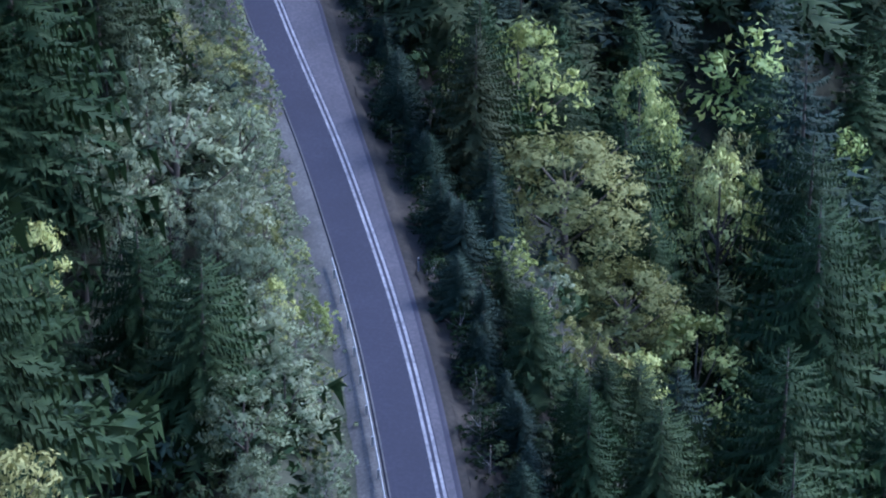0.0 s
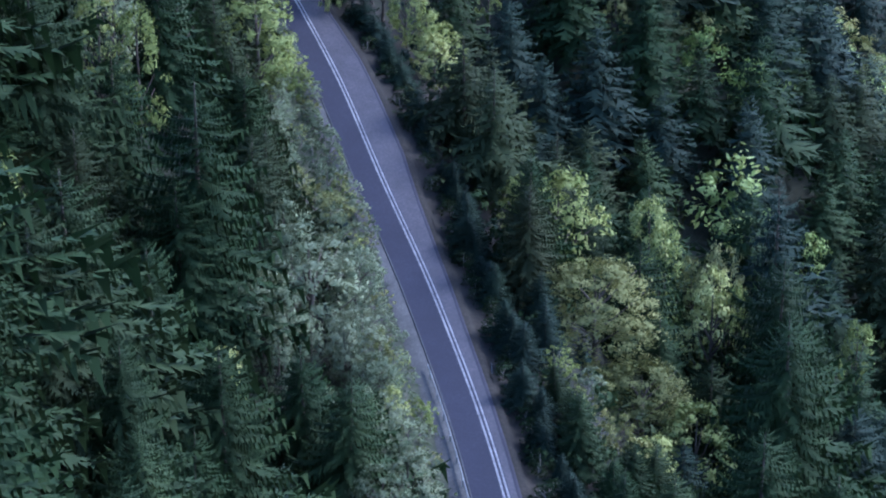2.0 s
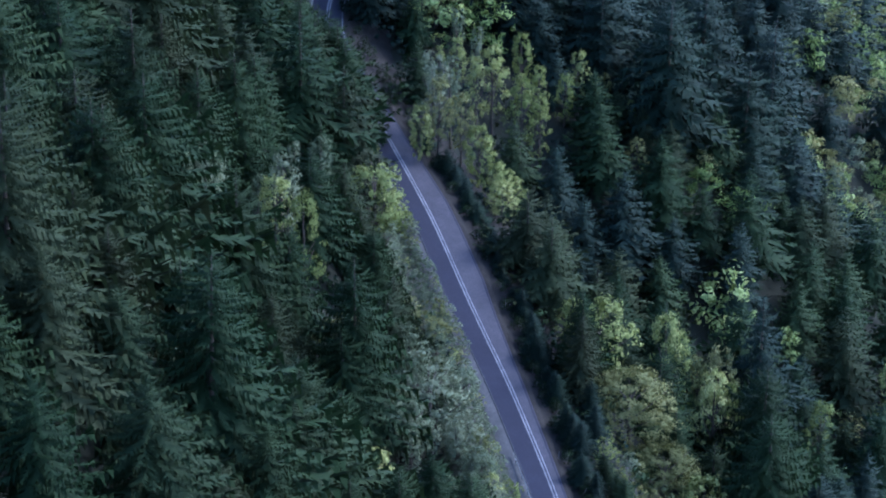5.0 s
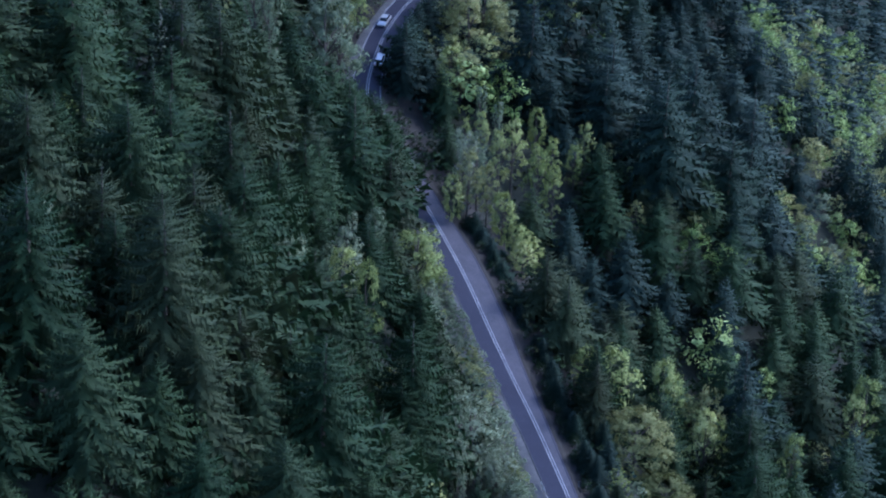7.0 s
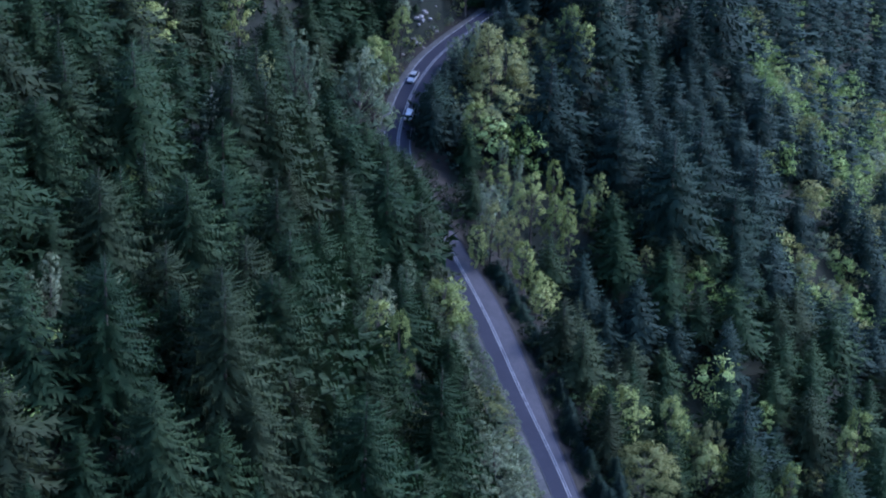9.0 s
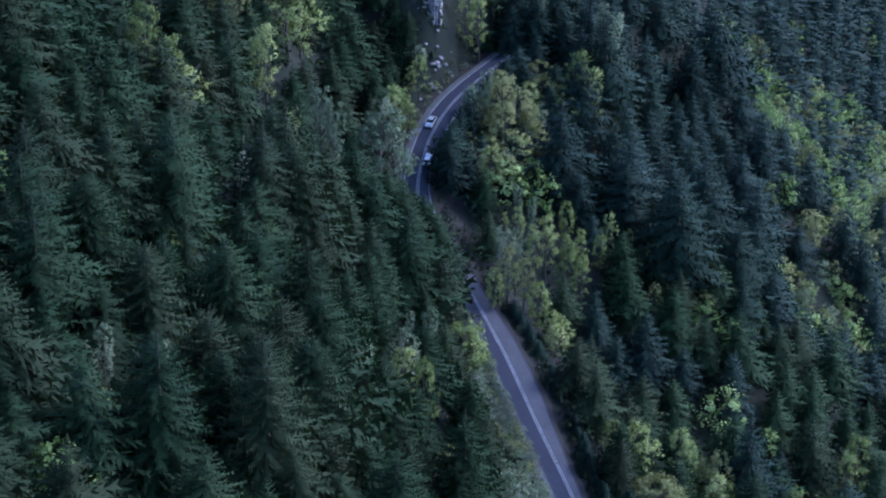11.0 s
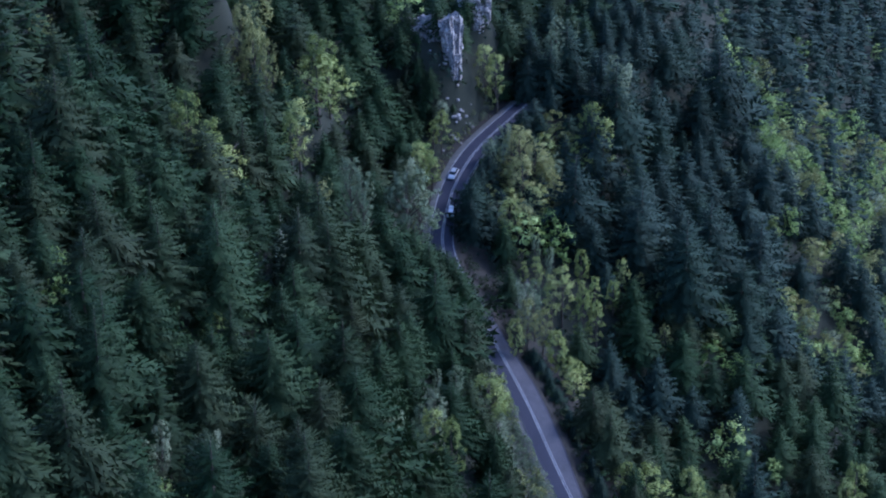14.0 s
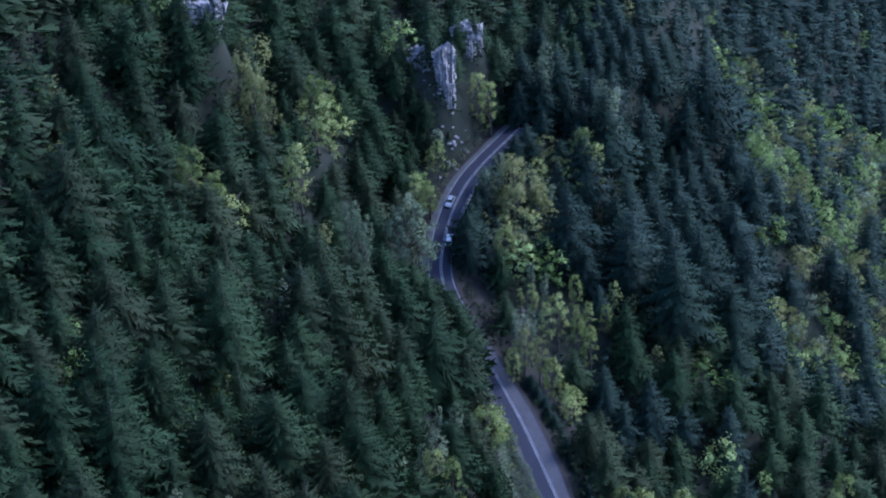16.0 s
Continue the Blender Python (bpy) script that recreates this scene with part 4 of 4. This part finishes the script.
def cliff(name, x, y, top, width, tall, label, seed, turn=0.0):
    """A split rock face: upright ribs and cracks, ledges, a broken rim, with loose blocks on its ledges."""
    r = np.random.default_rng(seed)
    base = tagged(new(name), label, "cliff", kind="structure")
    base.matrix_basis = pose(x, y, top - tall, 0, 0, turn)
    n, m = 44, 40
    v, f = [], []
    for j in range(m + 1):
        w = j / m
        for i in range(n + 1):
            u = i / n - 0.5
            X, Z = u * width * (0.8 + 0.45 * w), w * tall
            p = Vector((X * 0.55 + seed, Z * 0.10, seed * 0.7))
            rib = 1 - abs(noise.noise(p)) * 2
            crack = max(0.0, 0.22 - abs(noise.noise(Vector((X * 0.9, Z * 0.05, seed * 1.3))))) * 4
            ledge = 0.9 * math.floor(w * 5 + 0.8 * noise.noise(Vector((X * 0.3, 0, seed))))
            Y = 0.16 * Z + ledge * 0.55 - 1.2 * rib + 0.9 * crack + 0.5 * noise.noise(Vector((X, Z, seed)) * 1.1) + 6 * u * u
            if j == m:
                Z += 1.1 * noise.noise(Vector((X * 0.7, seed, 3.0))) - 1.0 * u * u * 4
            v.append((X, Y, Z * (1 - 0.14 * u * u * 4 + 0.10 * w * noise.noise(Vector((X * 0.3, seed, 0.5))) + 0.02 * w * noise.noise(Vector((X * 1.1, seed, 2.5))))))
    for j in range(m):
        for i in range(n):
            a = j * (n + 1) + i
            f.append((a, a + 1, a + n + 2, a + n + 1))
    k = len(v)
    for i in range(n + 1):
        q = v[m * (n + 1) + i]
        v.append((q[0] * 0.9, q[1] + 5.0, q[2] - 1.5))
    for i in range(n):
        a = m * (n + 1) + i
        f.append((a, a + 1, k + i + 1, k + i))
    part("face", raw_mesh("face", v, f, ROCK), base)
    for _ in range(26):
        i, j = int(r.integers(3, n - 2)), int(r.integers(10, m))
        q = v[j * (n + 1) + i]
        w = r.uniform(0.5, 1.5)
        ob = part("rock", BLOCKS[int(r.integers(6))], base)
        ob.matrix_basis = pose(q[0], q[1] + 0.1, q[2], r.uniform(-12, 12), r.uniform(-12, 12), r.uniform(0, 360)) @ Matrix.Diagonal((w, w * r.uniform(0.7, 1.2), w * r.uniform(0.9, 2.2), 1))
    return base


cliff("cliff_1", -45.5, 142.0, 65.7, 5.5, 17, "pale lilac-grey split rock face with dark vertical cracks", 3, 8)
cliff("cliff_2", -52.6, 149.0, 63.3, 13, 7, "broken rim of pale rock above the road", 7, -6)
cliff("cliff_3", -39.2, 158.0, 66.2, 8, 10, "grey columned rock wall among the firs", 11, 5)
cliff("cliff_4", -110.0, 112.0, 95.9, 13, 10, "lilac-grey rock outcrop high on the wooded slope", 17, 0)


def boulder_mesh(seed):
    r = np.random.default_rng(seed)
    bm = bmesh.new()
    bmesh.ops.create_icosphere(bm, subdivisions=1, radius=0.5)
    for v in bm.verts:
        v.co *= r.uniform(0.7, 1.15)
        v.co.z *= 0.75
    me = bpy.data.meshes.new("boulder")
    bm.to_mesh(me)
    bm.free()
    me.materials.append(ROCK)
    return me


BOULDERS = [boulder_mesh(320 + k) for k in range(4)]
br = np.random.default_rng(9)
for k in range(60):
    x, y = -43.5 + br.normal() * 3.0, 137 + br.normal() * 4.0
    s = float(beside(x, y)[0][0])
    if s > -6:
        continue
    ob = tagged(new("boulder", BOULDERS[k % 4]), "broken grey rock lying on the scree below the cliff", "boulder", "boulders of the scree")
    w = br.uniform(0.5, 1.9)
    ob.matrix_world = pose(x, y, height(x, y) + 0.1 * w, 0, 0, br.uniform(0, 360)) @ Matrix.Diagonal((w, w * br.uniform(0.7, 1.2), w, 1))


# ---- along the road ----
def guardrail(y0, y1, side, gap=4):
    base = tagged(new("guardrail"), "galvanised steel guardrail on posts beside the road", "guardrail")
    base.location = place((y0 + y1) / 2, side)[0]
    keep = [k for k in range(len(RY)) if y0 <= RY[k] <= y1]
    outline = [(0.0, 0.42), (0.05, 0.47), (0.05, 0.53), (0.0, 0.58), (0.05, 0.63), (0.05, 0.69), (0.0, 0.74), (-0.02, 0.74), (0.02, 0.66), (0.02, 0.62), (-0.03, 0.58), (0.02, 0.53), (0.02, 0.49), (-0.02, 0.42)]
    v, f = [], []
    for k in keep:
        for s, h in outline:
            v.append(Vector((ROAD[k, 0] + RN[k, 0] * (side + s), ROAD[k, 1] + RN[k, 1] * (side + s), ROAD[k, 2] + h)) - base.location)
    w = len(outline)
    for a in range(len(keep) - 1):
        for b in range(w):
            c = (b + 1) % w
            f.append((a * w + b, a * w + c, (a + 1) * w + c, (a + 1) * w + b))
    part("beam", raw_mesh("beam", v, f, STEEL), base)
    bm = bmesh.new()
    bmesh.ops.create_cube(bm, size=1, matrix=Matrix.Translation((0, 0, 0.12)) @ Matrix.Diagonal((0.12, 0.16, 1.2, 1)))
    bmesh.ops.bevel(bm, geom=bm.edges[:], offset=0.015, segments=1)
    me = bpy.data.meshes.new("post")
    bm.to_mesh(me)
    bm.free()
    me.materials.append(STEEL)
    for k in keep[1::gap]:
        p, turn = place(RY[k], side - 0.11)
        part("post", me, base).matrix_basis = Matrix.Translation(p - base.location) @ pose(0, 0, 0, 0, 0, turn - 90)


guardrail(-110, -19, -HALF - 0.45)
# rail added, its close posts stand in for dark shadow bars beside the bend
guardrail(97, 138, narrow(110) + 0.75, 2)


def marker_post(y, s):
    p, turn = place(y, s, -0.3)
    base = tagged(new("marker_post"), "slim white roadside marker post with a dark band", "marker post", "marker posts")
    base.matrix_basis = Matrix.Translation(p) @ pose(0, 0, 0, 0, 0, turn - 90)
    for name, z0, z1, w, m in (("shaft", -0.5, 0.95, 0.12, PAINT), ("band", 0.76, 0.88, 0.128, RUBBER), ("cap", 0.95, 1.0, 0.13, PAINT)):
        bm = bmesh.new()
        bmesh.ops.create_cube(bm, size=1, matrix=Matrix.Translation((0, 0, (z0 + z1) / 2)) @ Matrix.Diagonal((w, w * 0.7, z1 - z0, 1)))
        bmesh.ops.bevel(bm, geom=bm.edges[:], offset=0.012, segments=1)
        bm_part(name, bm, m, base)


marker_post(-20, narrow(-20) + 1.3)
marker_post(61, narrow(61) + 1.8)


def car(y, s, away, paint, label):
    p, turn = place(y, s, 0.11)
    k = int(np.argmin(np.abs(RY - y)))
    grade = math.degrees(math.atan2(RT[k, 2], math.hypot(RT[k, 0], RT[k, 1])))
    base = tagged(new("car"), label, "car", "cars on the road")
    base.matrix_basis = Matrix.Translation(p) @ pose(0, 0, 0, 0, 0, turn + (0 if away else 180)) @ pose(0, 0, 0, 0, -grade if away else grade, 0)
    # side outline, nose to the front (+x)
    low = [(-2.2, 0.32), (-2.24, 0.62), (-2.18, 0.92), (-1.75, 0.98), (1.0, 0.98), (1.75, 0.84), (2.16, 0.68), (2.22, 0.40), (2.1, 0.28)]
    bm = bmesh.new()
    sides = [[bm.verts.new((x, w * (1.0 if z < 0.9 else 0.93), z)) for x, z in low] for w in (-0.9, 0.9)]
    bm.faces.new(sides[0][::-1])
    bm.faces.new(sides[1])
    for i in range(len(low)):
        j = (i + 1) % len(low)
        bm.faces.new((sides[0][i], sides[0][j], sides[1][j], sides[1][i]))
    bmesh.ops.recalc_face_normals(bm, faces=bm.faces[:])
    bmesh.ops.bevel(bm, geom=bm.edges[:], offset=0.06, segments=2, affect="EDGES")
    body = bm_part("body", bm, paint, base)
    cab = [(-1.8, 0.96), (-1.35, 1.40), (0.15, 1.42), (0.95, 0.96)]
    bm = bmesh.new()
    sides = [[bm.verts.new((x, w * (0.86 if z < 1 else 0.66), z)) for x, z in cab] for w in (-1, 1)]
    bm.faces.new(sides[0][::-1])
    bm.faces.new(sides[1])
    for i in range(4):
        bm.faces.new((sides[0][i], sides[0][(i + 1) % 4], sides[1][(i + 1) % 4], sides[1][i]))
    bmesh.ops.recalc_face_normals(bm, faces=bm.faces[:])
    bmesh.ops.bevel(bm, geom=bm.edges[:], offset=0.05, segments=2, affect="EDGES")
    bm_part("window", bm, DARK_GLASS, body, "dark tinted windows")
    bm = bmesh.new()
    bmesh.ops.create_cube(bm, size=1, matrix=Matrix.Translation((-0.6, 0, 1.42)) @ Matrix.Diagonal((1.62, 1.28, 0.07, 1)))
    bmesh.ops.bevel(bm, geom=bm.edges[:], offset=0.03, segments=2, affect="EDGES")
    bm_part("roof", bm, paint, body)
    for x in (-1.35, 1.4):
        for w in (-1, 1):
            bm = bmesh.new()
            bmesh.ops.create_cone(bm, segments=20, radius1=0.33, radius2=0.33, depth=0.22, cap_ends=True, matrix=Matrix.Translation((x, w * 0.8, 0.33)) @ Matrix.Rotation(radians(90), 4, "X"))
            bmesh.ops.bevel(bm, geom=[e for e in bm.edges if len(e.link_faces) == 2 and e.calc_face_angle(0) > 1], offset=0.03, segments=1, affect="EDGES")
            wheel = bm_part("wheel", bm, RUBBER, base)
            bm = bmesh.new()
            bmesh.ops.create_cone(bm, segments=16, radius1=0.21, radius2=0.17, depth=0.05, cap_ends=True, matrix=Matrix.Translation((x, w * 0.92, 0.33)) @ Matrix.Rotation(radians(-90 * w), 4, "X"))
            bm_part("rim", bm, RIM, wheel)
    for name, x, m in (("headlight", 2.17, LAMP), ("tail_light", -2.2, RED_LAMP)):
        for w in (-1, 1):
            bm = bmesh.new()
            bmesh.ops.create_cube(bm, size=1, matrix=Matrix.Translation((x, w * 0.66, 0.66)) @ Matrix.Diagonal((0.12, 0.36, 0.14, 1)))
            bmesh.ops.bevel(bm, geom=bm.edges[:], offset=0.03, segments=1, affect="EDGES")
            bm_part(name, bm, m, body)
    return base


car(103, 1.4, True, CAR_WHITE, "small white saloon car rounding the bend")
car(118, -1.6, False, CAR_GREY, "silver car coming down the inner lane of the bend")
